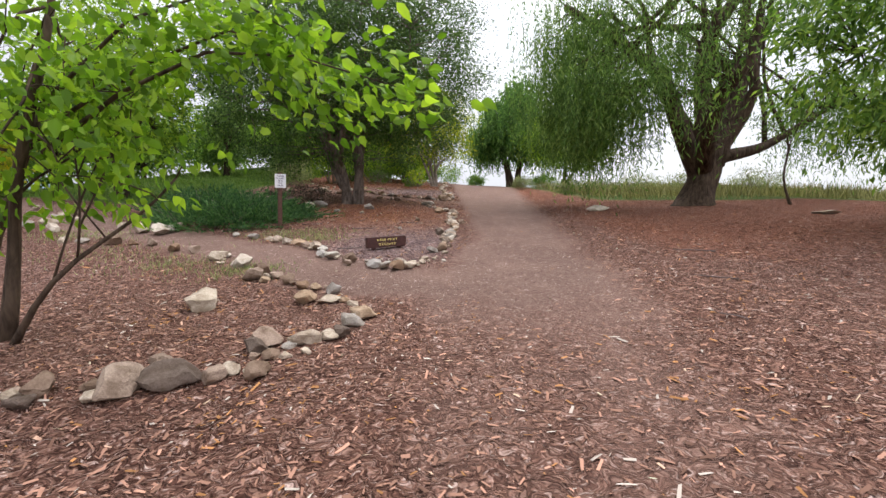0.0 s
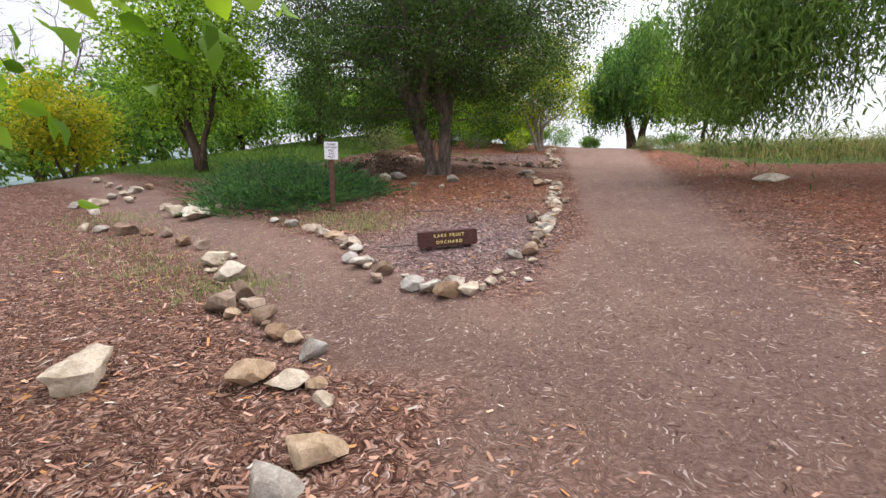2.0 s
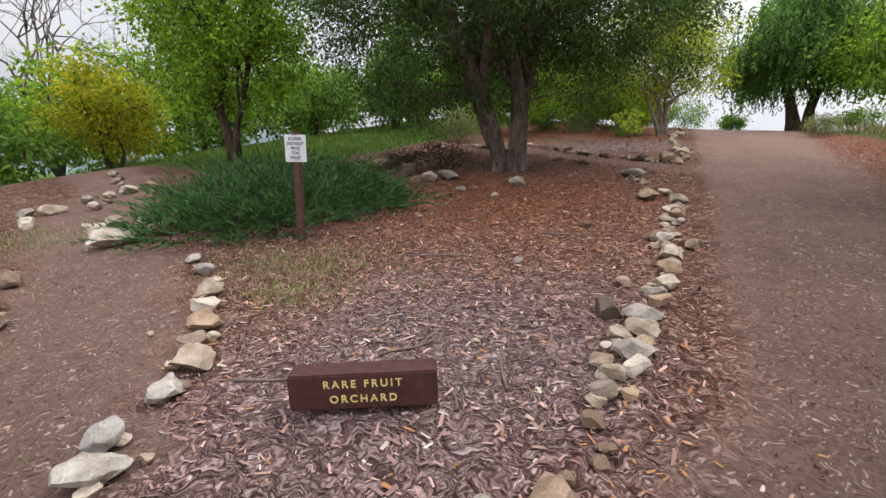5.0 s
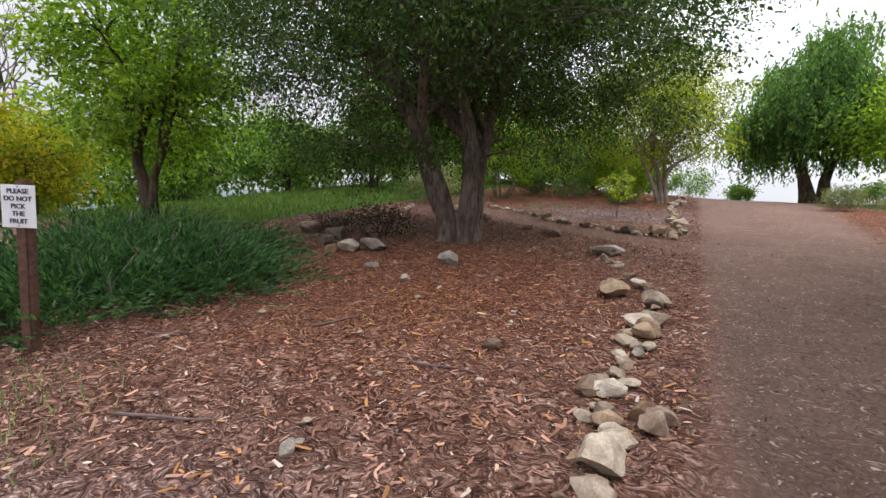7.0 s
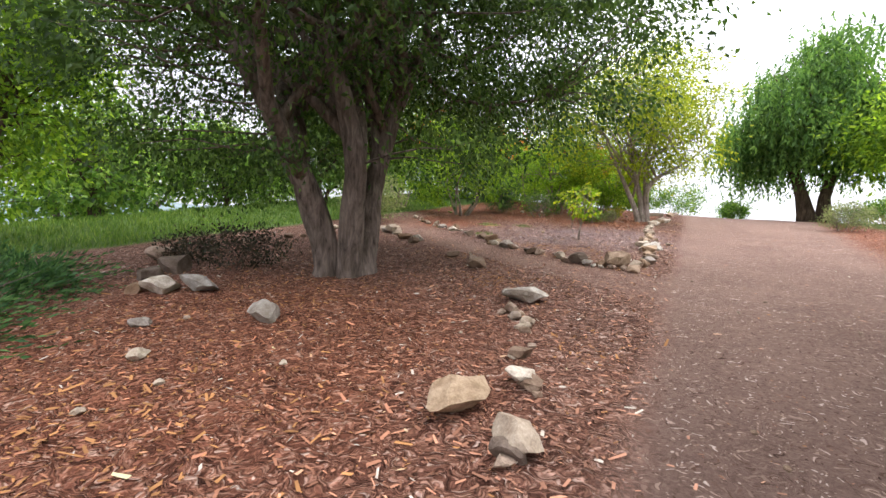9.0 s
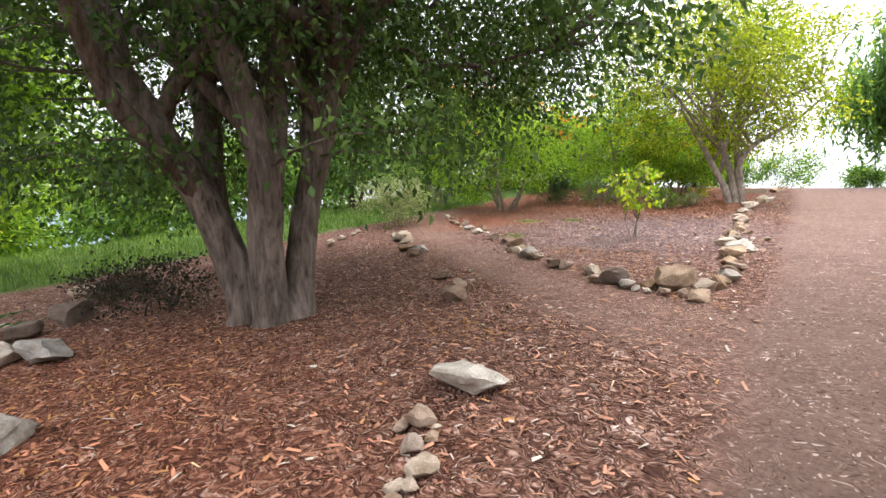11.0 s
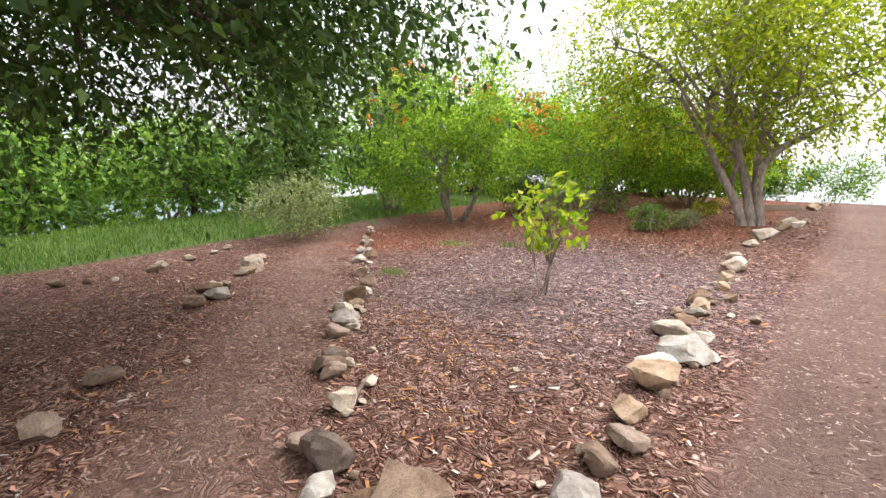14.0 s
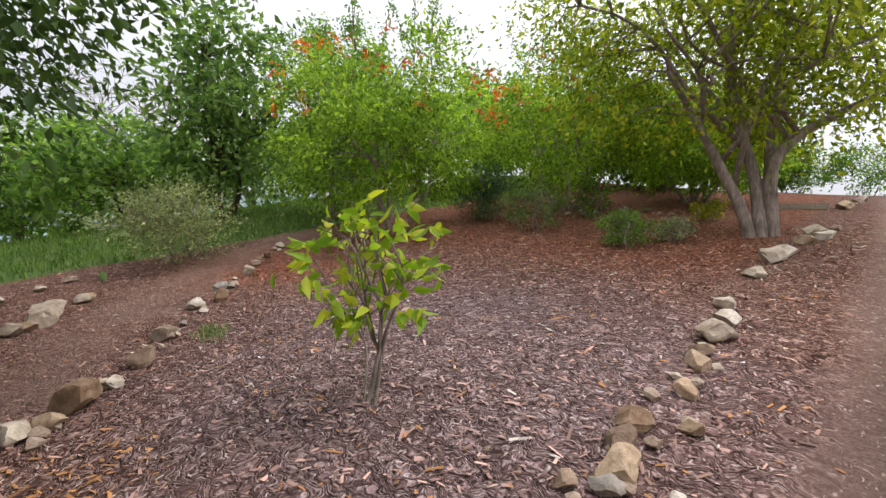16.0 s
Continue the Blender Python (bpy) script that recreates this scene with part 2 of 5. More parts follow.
M_LEAF_FARPEP = leaf_material("far_pepper_leaf", (0.059, 0.124, 0.039), (0.114, 0.229, 0.064), (0.208, 0.353, 0.088), 0.5)
M_LEAF_MULB = leaf_material("bright_mulberry_leaf", (0.072, 0.154, 0.012), (0.167, 0.320, 0.025), (0.309, 0.474, 0.043), 0.52, 0.45)
M_LEAF_YEL = leaf_material("yellow_green_leaf", (0.109, 0.158, 0.015), (0.255, 0.331, 0.024), (0.476, 0.514, 0.044), 0.5)
M_LEAF_BRIGHT = leaf_material("fresh_green_leaf", (0.081, 0.162, 0.018), (0.205, 0.348, 0.038), (0.369, 0.513, 0.056), 0.52)
M_LEAF_HEDGE = leaf_material("hedge_leaf", (0.051, 0.111, 0.023), (0.133, 0.254, 0.048), (0.257, 0.387, 0.076), 0.5)
M_LEAF_GREY = leaf_material("grey_green_leaf", (0.138, 0.179, 0.082), (0.235, 0.276, 0.134), (0.386, 0.414, 0.223), 0.42)
M_LEAF_GOLD = leaf_material("golden_leaf", (0.14, 0.19, 0.015), (0.31, 0.34, 0.02), (0.52, 0.42, 0.025), 0.45)
M_LEAF_SAP = leaf_material("lime_sapling_leaf", (0.149, 0.276, 0.020), (0.299, 0.437, 0.029), (0.552, 0.575, 0.049), 0.5, 0.4)
M_LEAF_JUN = leaf_material("juniper_needle", (0.022, 0.068, 0.023), (0.051, 0.130, 0.041), (0.112, 0.214, 0.072), 0.3)
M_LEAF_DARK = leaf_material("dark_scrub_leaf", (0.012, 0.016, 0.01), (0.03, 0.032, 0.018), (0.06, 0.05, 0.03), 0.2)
M_FLOWER = leaf_material("orange_red_flower", (0.5, 0.07, 0.012), (0.62, 0.14, 0.02), (0.7, 0.25, 0.03), 0.3)
M_GRASS = leaf_material("green_grass_blade", (0.06, 0.12, 0.02), (0.11, 0.2, 0.035), (0.2, 0.27, 0.07), 0.35)
M_DRY = leaf_material("dry_grass_blade", (0.13, 0.13, 0.06), (0.24, 0.23, 0.11), (0.38, 0.34, 0.2), 0.35)
M_WOODSIGN = plain_material("dark_red_brown_wood", (0.062, 0.024, 0.02), 0.6, 18, 0.35)
M_POST = plain_material("brown_post_wood", (0.1, 0.052, 0.038), 0.85, 22, 0.4)
M_WHITE = plain_material("white_sign_plate", (0.72, 0.72, 0.74), 0.5, 8, 0.06)
M_INK = plain_material("dark_ink", (0.05, 0.045, 0.09), 0.6, 30, 0.1)
M_YELLOW = plain_material("yellow_letter_paint", (0.74, 0.6, 0.22), 0.6, 40, 0.15)
M_LOG = plain_material("weathered_timber", (0.34, 0.28, 0.22), 0.9, 30, 0.35)
# distance haze is mixed into the ridge's blue-green base colour
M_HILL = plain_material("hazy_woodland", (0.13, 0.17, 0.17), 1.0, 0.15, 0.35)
M_TWIG = plain_material("bare_twig_bark", (0.15, 0.11, 0.1), 0.9, 30, 0.3)


# ---- ground ----
def height(x, y):
    """The lie of the land: a slope that rises ahead, a crest past 36 m, falling away at both sides."""
    x, y = np.asarray(x, float), np.asarray(y, float)
    q = np.clip(x, -14, 12)
    yy = np.clip(y, -12, 90)
    z = -0.13 + 0.041 * q + 0.0975 * yy + 0.0028 * q * q - 0.0029 * q * np.minimum(yy, 40)
    d = np.maximum(y - 36, 0)
    z -= np.where(d < 10, 0.009 * d * d, 0.9 + 0.18 * (d - 10))
    z -= 0.1 * np.clip(-13 - x, 0, 60) + 0.05 * np.clip(x - 14, 0, 80)
    z += 0.025 * np.sin(1.3 * x + 0.7 * y) * np.sin(0.9 * y - 0.5 * x)
    return np.maximum(z, -4.0)


def hz(x, y):
    return float(height(x, y))


def near_line(x, y, pts):
    """Distance from points to a polyline."""
    best = np.full(np.shape(x), 1e9)
    for (ax, ay), (bx, by) in zip(pts, pts[1:]):
        dx, dy = bx - ax, by - ay
        u = np.clip(((x - ax) * dx + (y - ay) * dy) / (dx * dx + dy * dy), 0, 1)
        best = np.minimum(best, np.hypot(x - ax - u * dx, y - ay - u * dy))
    return best


def step(v, lo, hi):
    u = np.clip((v - lo) / (hi - lo), 0, 1)
    return u * u * (3 - 2 * u)


SIDE_A = [(0.2, 5.6), (-1.5, 6.3), (-3.2, 7.8), (-5.5, 9.2), (-8.0, 10.3), (-10.2, 12.0), (-15, 13.5)]
SIDE_B = [(1.0, 18.0), (-1.0, 19.2), (-3.0, 20.5), (-5.3, 22.2), (-7.0, 23.8), (-8.5, 26.5)]


def masks(x, y):
    left = np.interp(y, [-6, 2, 5, 7, 9, 15, 18, 20, 40], [-0.9, -0.5, -0.3, 0.1, 0.65, 0.8, 0.75, 0.75, 0.6])
    right = np.interp(y, [-6, 3, 8, 15, 25, 40], [2.6, 2.3, 2.3, 2.9, 4.0, 6.0])
    main = step(x, left - 0.35, left + 0.25) * (1 - step(x, right - 0.7, right + 0.9))
    a = 1 - step(near_line(x, y, SIDE_A), 0.5, 1.0)
    b = 0.5 * (1 - step(near_line(x, y, SIDE_B), 0.4, 1.0))
    main = main * (0.35 + 0.65 * step(y - 0.8 * np.abs(x - 1.3), 2.5, 6.5))
    dirt = np.maximum(np.maximum(main, 0.85 * a), b)
    bank = step(-x, 8.3 + 0.06 * np.maximum(17 - y, 0), 9.2 + 0.06 * np.maximum(17 - y, 0)) * step(y, 13.5, 15)
    field = step(x * 0.75 + y, 23.5, 25.5) * step(x, 5.5, 7.5)
    far = np.maximum(step(y, 38, 46), step(np.abs(x), 18, 24))
    grass = np.maximum(np.maximum(bank, field), far)
    oak = np.exp(-((x + 2.6) ** 2 / 9 + (y - 14.2) ** 2 / 10))
    hill = 0.75 * step(x, 2.5, 4.5) * step(y, 4, 9)
    bed = np.exp(-((x + 6.3) ** 2 / 2.5 + (y - 24.7) ** 2 / 2.5)) * 1.2 + step(y, 25, 29) * step(-x, 0.0, 0.8)
    red = np.clip(oak + hill + bed, 0, 1)
    grey = np.clip(np.exp(-((x + 1.6) ** 2 / 7 + (y - 23.6) ** 2 / 7)) + np.exp(-((x + 1.0) ** 2 / 2 + (y - 8.6) ** 2 / 4)) + 0.45 * step(-x, 3.0, 8.0) * step(-y, -10.5, -5.5), 0, 1)
    return dirt * (1 - grass), grass, red, grey


def mesh_from(name, verts, faces, mat, smooth=False):
    me = bpy.data.meshes.new(name)
    me.from_pydata(verts, [], faces)
    if mat:
        me.materials.append(mat)
    if smooth:
        me.shade_smooth()
    return me


def quick_mesh(name, verts, tris, mat):
    """A mesh from arrays of triangles."""
    me = bpy.data.meshes.new(name)
    verts, tris = np.asarray(verts, np.float32), np.asarray(tris, np.int32)
    me.vertices.add(len(verts))
    me.vertices.foreach_set("co", verts.ravel())
    me.loops.add(tris.size)
    me.loops.foreach_set("vertex_index", tris.ravel())
    me.polygons.add(len(tris))
    me.polygons.foreach_set("loop_start", np.arange(0, tris.size, 3, dtype=np.int32))
    me.update(calc_edges=True)
    me.validate()
    me.materials.append(mat)
    return me


def build_ground():
    xs = np.unique(np.concatenate([np.linspace(-1500, -100, 15), np.linspace(-100, -22, 27), np.arange(-22, 22.01, 0.5), np.linspace(22, 100, 27), np.linspace(100, 1500, 15)]).round(3))
    ys = np.unique(np.concatenate([np.linspace(-1500, -100, 15), np.linspace(-100, -8, 24), np.arange(-8, 48.01, 0.5), np.linspace(48, 120, 30), np.linspace(120, 1800, 18)]).round(3))
    gx, gy = np.meshgrid(xs, ys)
    x, y = gx.ravel(), gy.ravel()
    z = height(x, y)
    dirt, grass, red, grey = masks(x, y)
    w = len(xs)
    rng = np.random.default_rng(5)
    z = z + (1 - dirt) * 0.02 + rng.normal(0, 0.007, len(z)) * (1 - dirt)
    i = (np.arange(len(ys) - 1)[:, None] * w + np.arange(w - 1)[None]).ravel()
    tris = np.concatenate([np.stack([i, i + 1, i + w + 1], 1), np.stack([i, i + w + 1, i + w], 1)])
    me = quick_mesh("ground", np.stack([x, y, z], 1), tris, M_GROUND)
    for nm, v in (("dirt", dirt), ("grass", grass), ("red", red), ("grey", grey)):
        me.attributes.new(nm, "FLOAT", "POINT").data.foreach_set("value", v.astype(np.float32))
    me.shade_smooth()
    return tagged(new("ground", me), "sloping ground of wood chip mulch and trodden dirt", "ground", kind="structure")


build_ground()


# ---- wood chips and litter on the ground ----
ORANGE_SPOTS = [(-1.9, 21.6, 0.15), (-0.8, 20.9, 0.5), (-0.6, 22.0, 0.1), (-2.0, 22.6, 0.06), (-2.0, 21.5, 0.2), (-3.0, 23.2, 0.05), (-2.1, 12.8, 0.8), (-3.5, 15.7, 1.5), (-1.5, 17.7, 0.3)]


def build_chips():
    rng = np.random.default_rng(11)
    n = 92000
    # denser near the line walked
    y = 0.6 + 31 * rng.random(n) ** 1.12
    x = np.clip(rng.normal(-1.2, 3.6, n), -10, 9)
    dirt, grass, red, grey = masks(x, y)
    dirt = step(dirt + rng.normal(0, 0.1, n), 0.15, 0.85)
    keep = rng.random(n) < np.clip(1.0 - 0.72 * dirt, 0.02, 1) * (1 - grass)
    x, y, dirt, red, grey = x[keep], y[keep], dirt[keep], red[keep], grey[keep]
    n = len(x)
    ln = rng.lognormal(-3.48, 0.46, n) * np.where(dirt > 0.5, 0.58, 1.1)
    wd = np.clip(ln * rng.uniform(0.2, 0.5, n), 0.005, 0.023)
    th = wd * rng.uniform(0.18, 0.4, n)
    ang = rng.uniform(0, 2 * np.pi, n)
    c, s = np.cos(ang), np.sin(ang)
    z = height(x, y) + 0.024 * (1 - dirt) + 0.003
    tilt = rng.normal(0, 0.28, n) * (1 - 0.7 * dirt)
    roll = rng.normal(0, 0.3, n) * (1 - 0.7 * dirt)
    verts = np.empty((n, 5, 3))
    for k, (u, v, h) in enumerate(((-1, -0.8, 0), (1, -0.6, 0), (0.9, 0.7, 0), (-0.85, 0.9, 0), (0.1, 0.1, 1))):
        verts[:, k, 0] = x + c * u * ln * 0.5 - s * v * wd * 0.5
        verts[:, k, 1] = y + s * u * ln * 0.5 + c * v * wd * 0.5
        verts[:, k, 2] = z + h * th + u * ln * 0.5 * tilt + v * wd * 0.5 * roll
    tri = np.array([(0, 1, 4), (1, 2, 4), (2, 3, 4), (3, 0, 4)])
    tris = (np.arange(n)[:, None, None] * 5 + tri[None]).reshape(-1, 3)
    me = quick_mesh("wood_chips", verts.reshape(-1, 3), tris, M_CHIP)
    base = np.array([0.27, 0.165, 0.12])[None] * np.ones((n, 1))
    base = base * (1 - red[:, None]) + np.array([0.34, 0.155, 0.088])[None] * red[:, None]
    base = base * (1 - 0.8 * grey[:, None]) + np.array([0.3, 0.225, 0.21])[None] * 0.8 * grey[:, None]
    val = rng.lognormal(-0.1, 0.42, n)[:, None]
    col = np.clip(base * val * np.array([1.09, 0.96, 0.92]), 0.03, 0.6)
    pale = rng.random(n) < 0.05
    col[pale] = np.array([0.55, 0.47, 0.4]) * rng.uniform(0.7, 1.1, (pale.sum(), 1))
    spot = 0.6 * np.exp(-((x + 1.6) ** 2 + (y - 12.8) ** 2) / 1.5)
    for sx, sy, w in ORANGE_SPOTS:
        spot = spot + np.exp(-((x - sx) ** 2 + (y - sy) ** 2) / w)
    orange = rng.random(n) < 0.06 + 0.5 * spot + 0.35 * (np.sin(x * 2.1 + 1) * np.sin(y * 1.7) > 0.75)
    col[orange] = np.array([0.42, 0.2, 0.08]) * rng.uniform(0.6, 1.2, (orange.sum(), 1))
    brick = rng.random(n) < np.exp(-((x + 6.0) ** 2 / 1.4 + (y - 24.4) ** 2 / 1.4)) * 0.9
    col[brick] = np.array([0.4, 0.11, 0.06]) * rng.uniform(0.6, 1.2, (brick.sum(), 1))
    rgba = np.ones((n, 5, 4), np.float32)
    rgba[:, :, :3] = col[:, None]
    me.attributes.new("tint", "FLOAT_COLOR", "POINT").data.foreach_set("color", rgba.ravel())
    tagged(new("wood_chips", me), "scattered brown and grey wood chips and dry leaves", "wood chips", kind="stuff")


build_chips()


# ---- tubes and leaves ----
class Tubes:
    def __init__(self):
        self.v, self.f = [], []

    def add(self, pts, radii, sides=7, lump=0.0, rng=None):
        pts = [np.asarray(p, float) for p in pts]
        start = len(self.v)
        side = None
        for k, (p, r) in enumerate(zip(pts, radii)):
            d = pts[min(k + 1, len(pts) - 1)] - pts[max(k - 1, 0)]
            d = d / (np.linalg.norm(d) + 1e-9)
            if side is None:
                side = np.cross(d, (0.31, 0.9, 0.12))
            side = side - d * side.dot(d)
            side /= np.linalg.norm(side) + 1e-9
            up = np.cross(d, side)
            for j in range(sides):
                a = 2 * math.pi * j / sides
                rr = r * (1 + (lump * math.sin(3 * a + k * 0.4) + lump * 0.6 * math.sin(5 * a - k * 0.7) if lump else 0))
                self.v.append(tuple(p + side * math.cos(a) * rr + up * math.sin(a) * rr))
        for k in range(len(pts) - 1):
            for j in range(sides):
                a, b = start + k * sides + j, start + k * sides + (j + 1) % sides
                self.f.append((a, b, b + sides, a + sides))
        self.f.append(tuple(start + (len(pts) - 1) * sides + j for j in range(sides)))
        self.f.append(tuple(start + sides - 1 - j for j in range(sides)))

    def mesh(self, name, mat):
        return mesh_from(name, self.v, self.f, mat, True)


def wiggle(a, b, n, amount, rng, sag=0.0):
    """A crooked line from a to b; sag lifts (or drops) its middle."""
    a, b = np.asarray(a, float), np.asarray(b, float)
    u = np.linspace(0, 1, n)[:, None]
    off = (rng.normal(0, amount, (1, 3)) * np.sin(np.pi * u) + rng.normal(0, amount * 0.6, (1, 3)) * np.sin(2 * np.pi * u) + rng.normal(0, amount * 0.3, (1, 3)) * np.sin(3 * np.pi * u)) * 1.3
    out = a + (b - a) * u + off
    out[:, 2] += sag * np.sin(np.pi * u[:, 0])
    return out


def leaves(pos, axis, length, width, rng, fold=0.25, oval=False):
    """Folded leaf blades, pointed at both ends: arrays of verts and triangles."""
    n = len(pos)
    axis = axis / (np.linalg.norm(axis, axis=1, keepdims=True) + 1e-9)
    r = rng.normal(0, 1, (n, 3))
    side = np.cross(axis, r)
    side /= np.linalg.norm(side, axis=1, keepdims=True) + 1e-9
    nrm = np.cross(axis, side)
    ln = (length * rng.uniform(0.65, 1.25, n))[:, None]
    wd = (width * rng.uniform(0.7, 1.2, n))[:, None]
    if oval:
        v = np.empty((n, 7, 3))
        for k, (u, w, d) in enumerate(((0, 0, 0), (0.2, 0.46, 0.2), (0.55, 0.42, 0.2), (1.0, 0, -0.3), (0.55, -0.42, 0.2), (0.2, -0.46, 0.2), (0.42, 0, 0))):
            v[:, k] = pos + axis * ln * u + side * wd * w + nrm * wd * d
        t = np.arange(n)[:, None, None] * 7 + np.array([(0, 1, 6), (1, 2, 6), (2, 3, 6), (3, 4, 6), (4, 5, 6), (5, 0, 6)])[None]
        return v.reshape(-1, 3), t.reshape(-1, 3)
    v = np.empty((n, 4, 3))
    v[:, 0] = pos
    v[:, 1] = pos + axis * ln * 0.42 + side * wd * 0.5 + nrm * wd * fold
    v[:, 2] = pos + axis * ln - nrm * ln * 0.08
    v[:, 3] = pos + axis * ln * 0.42 - side * wd * 0.5 + nrm * wd * fold
    t = np.arange(n)[:, None, None] * 4 + np.array([(0, 1, 2), (0, 2, 3)])[None]
    return v.reshape(-1, 3), t.reshape(-1, 3)


def in_crown(rng, n, centre, radii, floor=-1.0, power=0.42):
    """Random points in an ellipsoid, thicker towards its skin, none below floor (as a part of the radius)."""
    d = rng.normal(0, 1, (n * 3, 3))
    d /= np.linalg.norm(d, axis=1, keepdims=True)
    d *= rng.random((n * 3, 1)) ** power
    d = d[d[:, 2] > floor][:n]
    return np.asarray(centre) + d * np.asarray(radii)


def smooth_line(pts, cuts):
    """A rounded line through points that carry their radius as a fourth number."""
    p = np.asarray(pts, float)
    p = np.vstack([2 * p[0] - p[1], p, 2 * p[-1] - p[-2]])
    out = []
    for k in range(1, len(p) - 2):
        for u in np.arange(cuts) / cuts:
            a, b, c, d = p[k - 1], p[k], p[k + 1], p[k + 2]
            out.append(0.5 * (2 * b + (c - a) * u + (2 * a - 5 * b + 4 * c - d) * u ** 2 + (3 * b - a - 3 * c + d) * u ** 3))
    return np.array(out + [p[-2]])


def grow(name, label, category, base, stems, centre, radii, clusters, per, leaf, leaf_mat, bark, seed,
         spread=0.5, droop=0.3, floor=-0.8, strand=0.0, limbs=4, group="", extra=(), flare=1.5, twig=0.022, power=0.42, leaf_part="crown", more=(), oval=False, boles=()):
    """A tree or shrub: stems [(top, r0, r1)] or curved boles [(x, y, z, r), ...] from the base, limbs into the crown, twigs to clusters of leaves."""
    rng = np.random.default_rng(seed)
    bx, by = base
    origin = np.array([bx, by, hz(bx, by)])
    wood, nodes = Tubes(), []
    for off, top, r0, r1 in stems:
        line = wiggle(np.array([off[0], off[1], -0.12]), top, 9, 0.05 + 0.02 * np.linalg.norm(top), rng)
        rad = np.linspace(r0, r1, 9)
        rad[0] *= flare
        rad[1] *= 1 + (flare - 1) * 0.35
        wood.add(line, rad, 12 if r0 > 0.1 else 6, 0.09 if r0 > 0.1 else 0.0)
        nodes += [(p, r) for p, r in list(zip(line, rad))[4:]]
        goals = in_crown(rng, limbs, centre, np.asarray(radii) * 0.8, floor * 0.8) if limbs else []
        for g in goals:
            k = rng.integers(3, 8)
            branch = wiggle(line[k], g, 7, 0.12 * radii[0] / 3, rng, 0.1 * radii[2])
            br = np.linspace(rad[k] * 0.55, 0.02 if r0 > 0.1 else 0.006, 7)
            wood.add(branch, br, 7 if r0 > 0.1 else 4)
            nodes += list(zip(branch, br))[2:]
    for bole in boles:
        line = smooth_line(bole, 4)
        wood.add(line[:, :3], line[:, 3], 16, 0.07)
        nodes += [(p[:3], p[3]) for p in line[len(line) // 2:]]
        for g in in_crown(rng, limbs, centre, np.asarray(radii) * 0.85, floor * 0.8):
            k = int(rng.integers(len(line) // 2, len(line)))
            branch = wiggle(line[k, :3], g, 8, 0.14 * radii[0] / 3, rng, 0.08 * radii[2])
            br = np.linspace(line[k, 3] * 0.6, 0.02, 8)
            wood.add(branch, br, 7)
            nodes += list(zip(branch, br))[2:]
    for pts, r0, r1 in extra:
        wood.add(pts, np.linspace(r0, r1, len(pts)), 7)
        nodes += [(np.asarray(p, float), r1) for p in pts[1:]]
    spots = in_crown(rng, clusters, centre, radii, floor, power)
    for c, r, k in more:
        spots = np.concatenate([spots, in_crown(rng, k, c, r)])
    pts_n = np.array([p for p, _ in nodes])
    if clusters <= 700:
        for s in spots:
            d = np.linalg.norm(pts_n - s, axis=1) + np.maximum(pts_n[:, 2] - s[2], 0) * 0.7
            k = int(d.argmin())
            t = wiggle(pts_n[k], s, 4, 0.06, rng, 0.05)
            wood.add(t, np.linspace(twig, twig * 0.3, 4), 3)
    for pts, r0, r1 in extra:
        line = np.array(pts, float)
        k = len(line) * 3
        u = rng.random(k) * (len(line) - 2) + 1
        i = np.minimum(u.astype(int), len(line) - 2)
        spots = np.concatenate([spots, line[i] + (line[i + 1] - line[i]) * (u - i)[:, None] + rng.normal(0, 0.05, (k, 3))])
    size = rng.uniform(0.5, 1.4, len(spots))
    count = np.maximum((per * size).astype(int), 2)
    idx = np.repeat(np.arange(len(spots)), count)
    jit = rng.normal(0, 1, (len(idx), 3)) * (spread * size[idx])[:, None] * np.array([1, 1, 0.62])
    pos = spots[idx] + jit
    if strand:
        # hanging strands: leaves set along a line that drops from each start
        m = 12
        length = strand * rng.uniform(0.35, 1.1, len(pos))
        u = np.linspace(0, 1, m)
        sway = rng.normal(0, 0.06, (len(pos), 1, 3))
        p = pos[:, None] + np.array([0, 0, -1.0]) * (u[None, :, None] * length[:, None, None]) + sway * u[None, :, None] + rng.normal(0, 0.03, (len(pos), m, 3))
        pos = p.reshape(-1, 3)
        axis = rng.normal(0, 0.55, pos.shape) + np.array([0, 0, -1.0])
    else:
        axis = rng.normal(0, 0.6, pos.shape) + (pos - np.asarray(centre)) / np.asarray(radii) * 0.5 + np.array([0, 0, -droop])
    lo = height(pos[:, 0] + bx, pos[:, 1] + by) - origin[2] + 0.05
    ok = pos[:, 2] > lo
    v, t = leaves(pos[ok], axis[ok], leaf[0], leaf[1], rng, oval=oval)
    root = tagged(new(name), label, category, group)
    root.location = origin
    trunk = new("trunk", wood.mesh("trunk", bark))
    crown = new(leaf_part, quick_mesh(leaf_part, v, t, leaf_mat))
    for part in (trunk, crown):
        part.parent = root
    return root


def up(x, y, z):
    return (x, y, z)



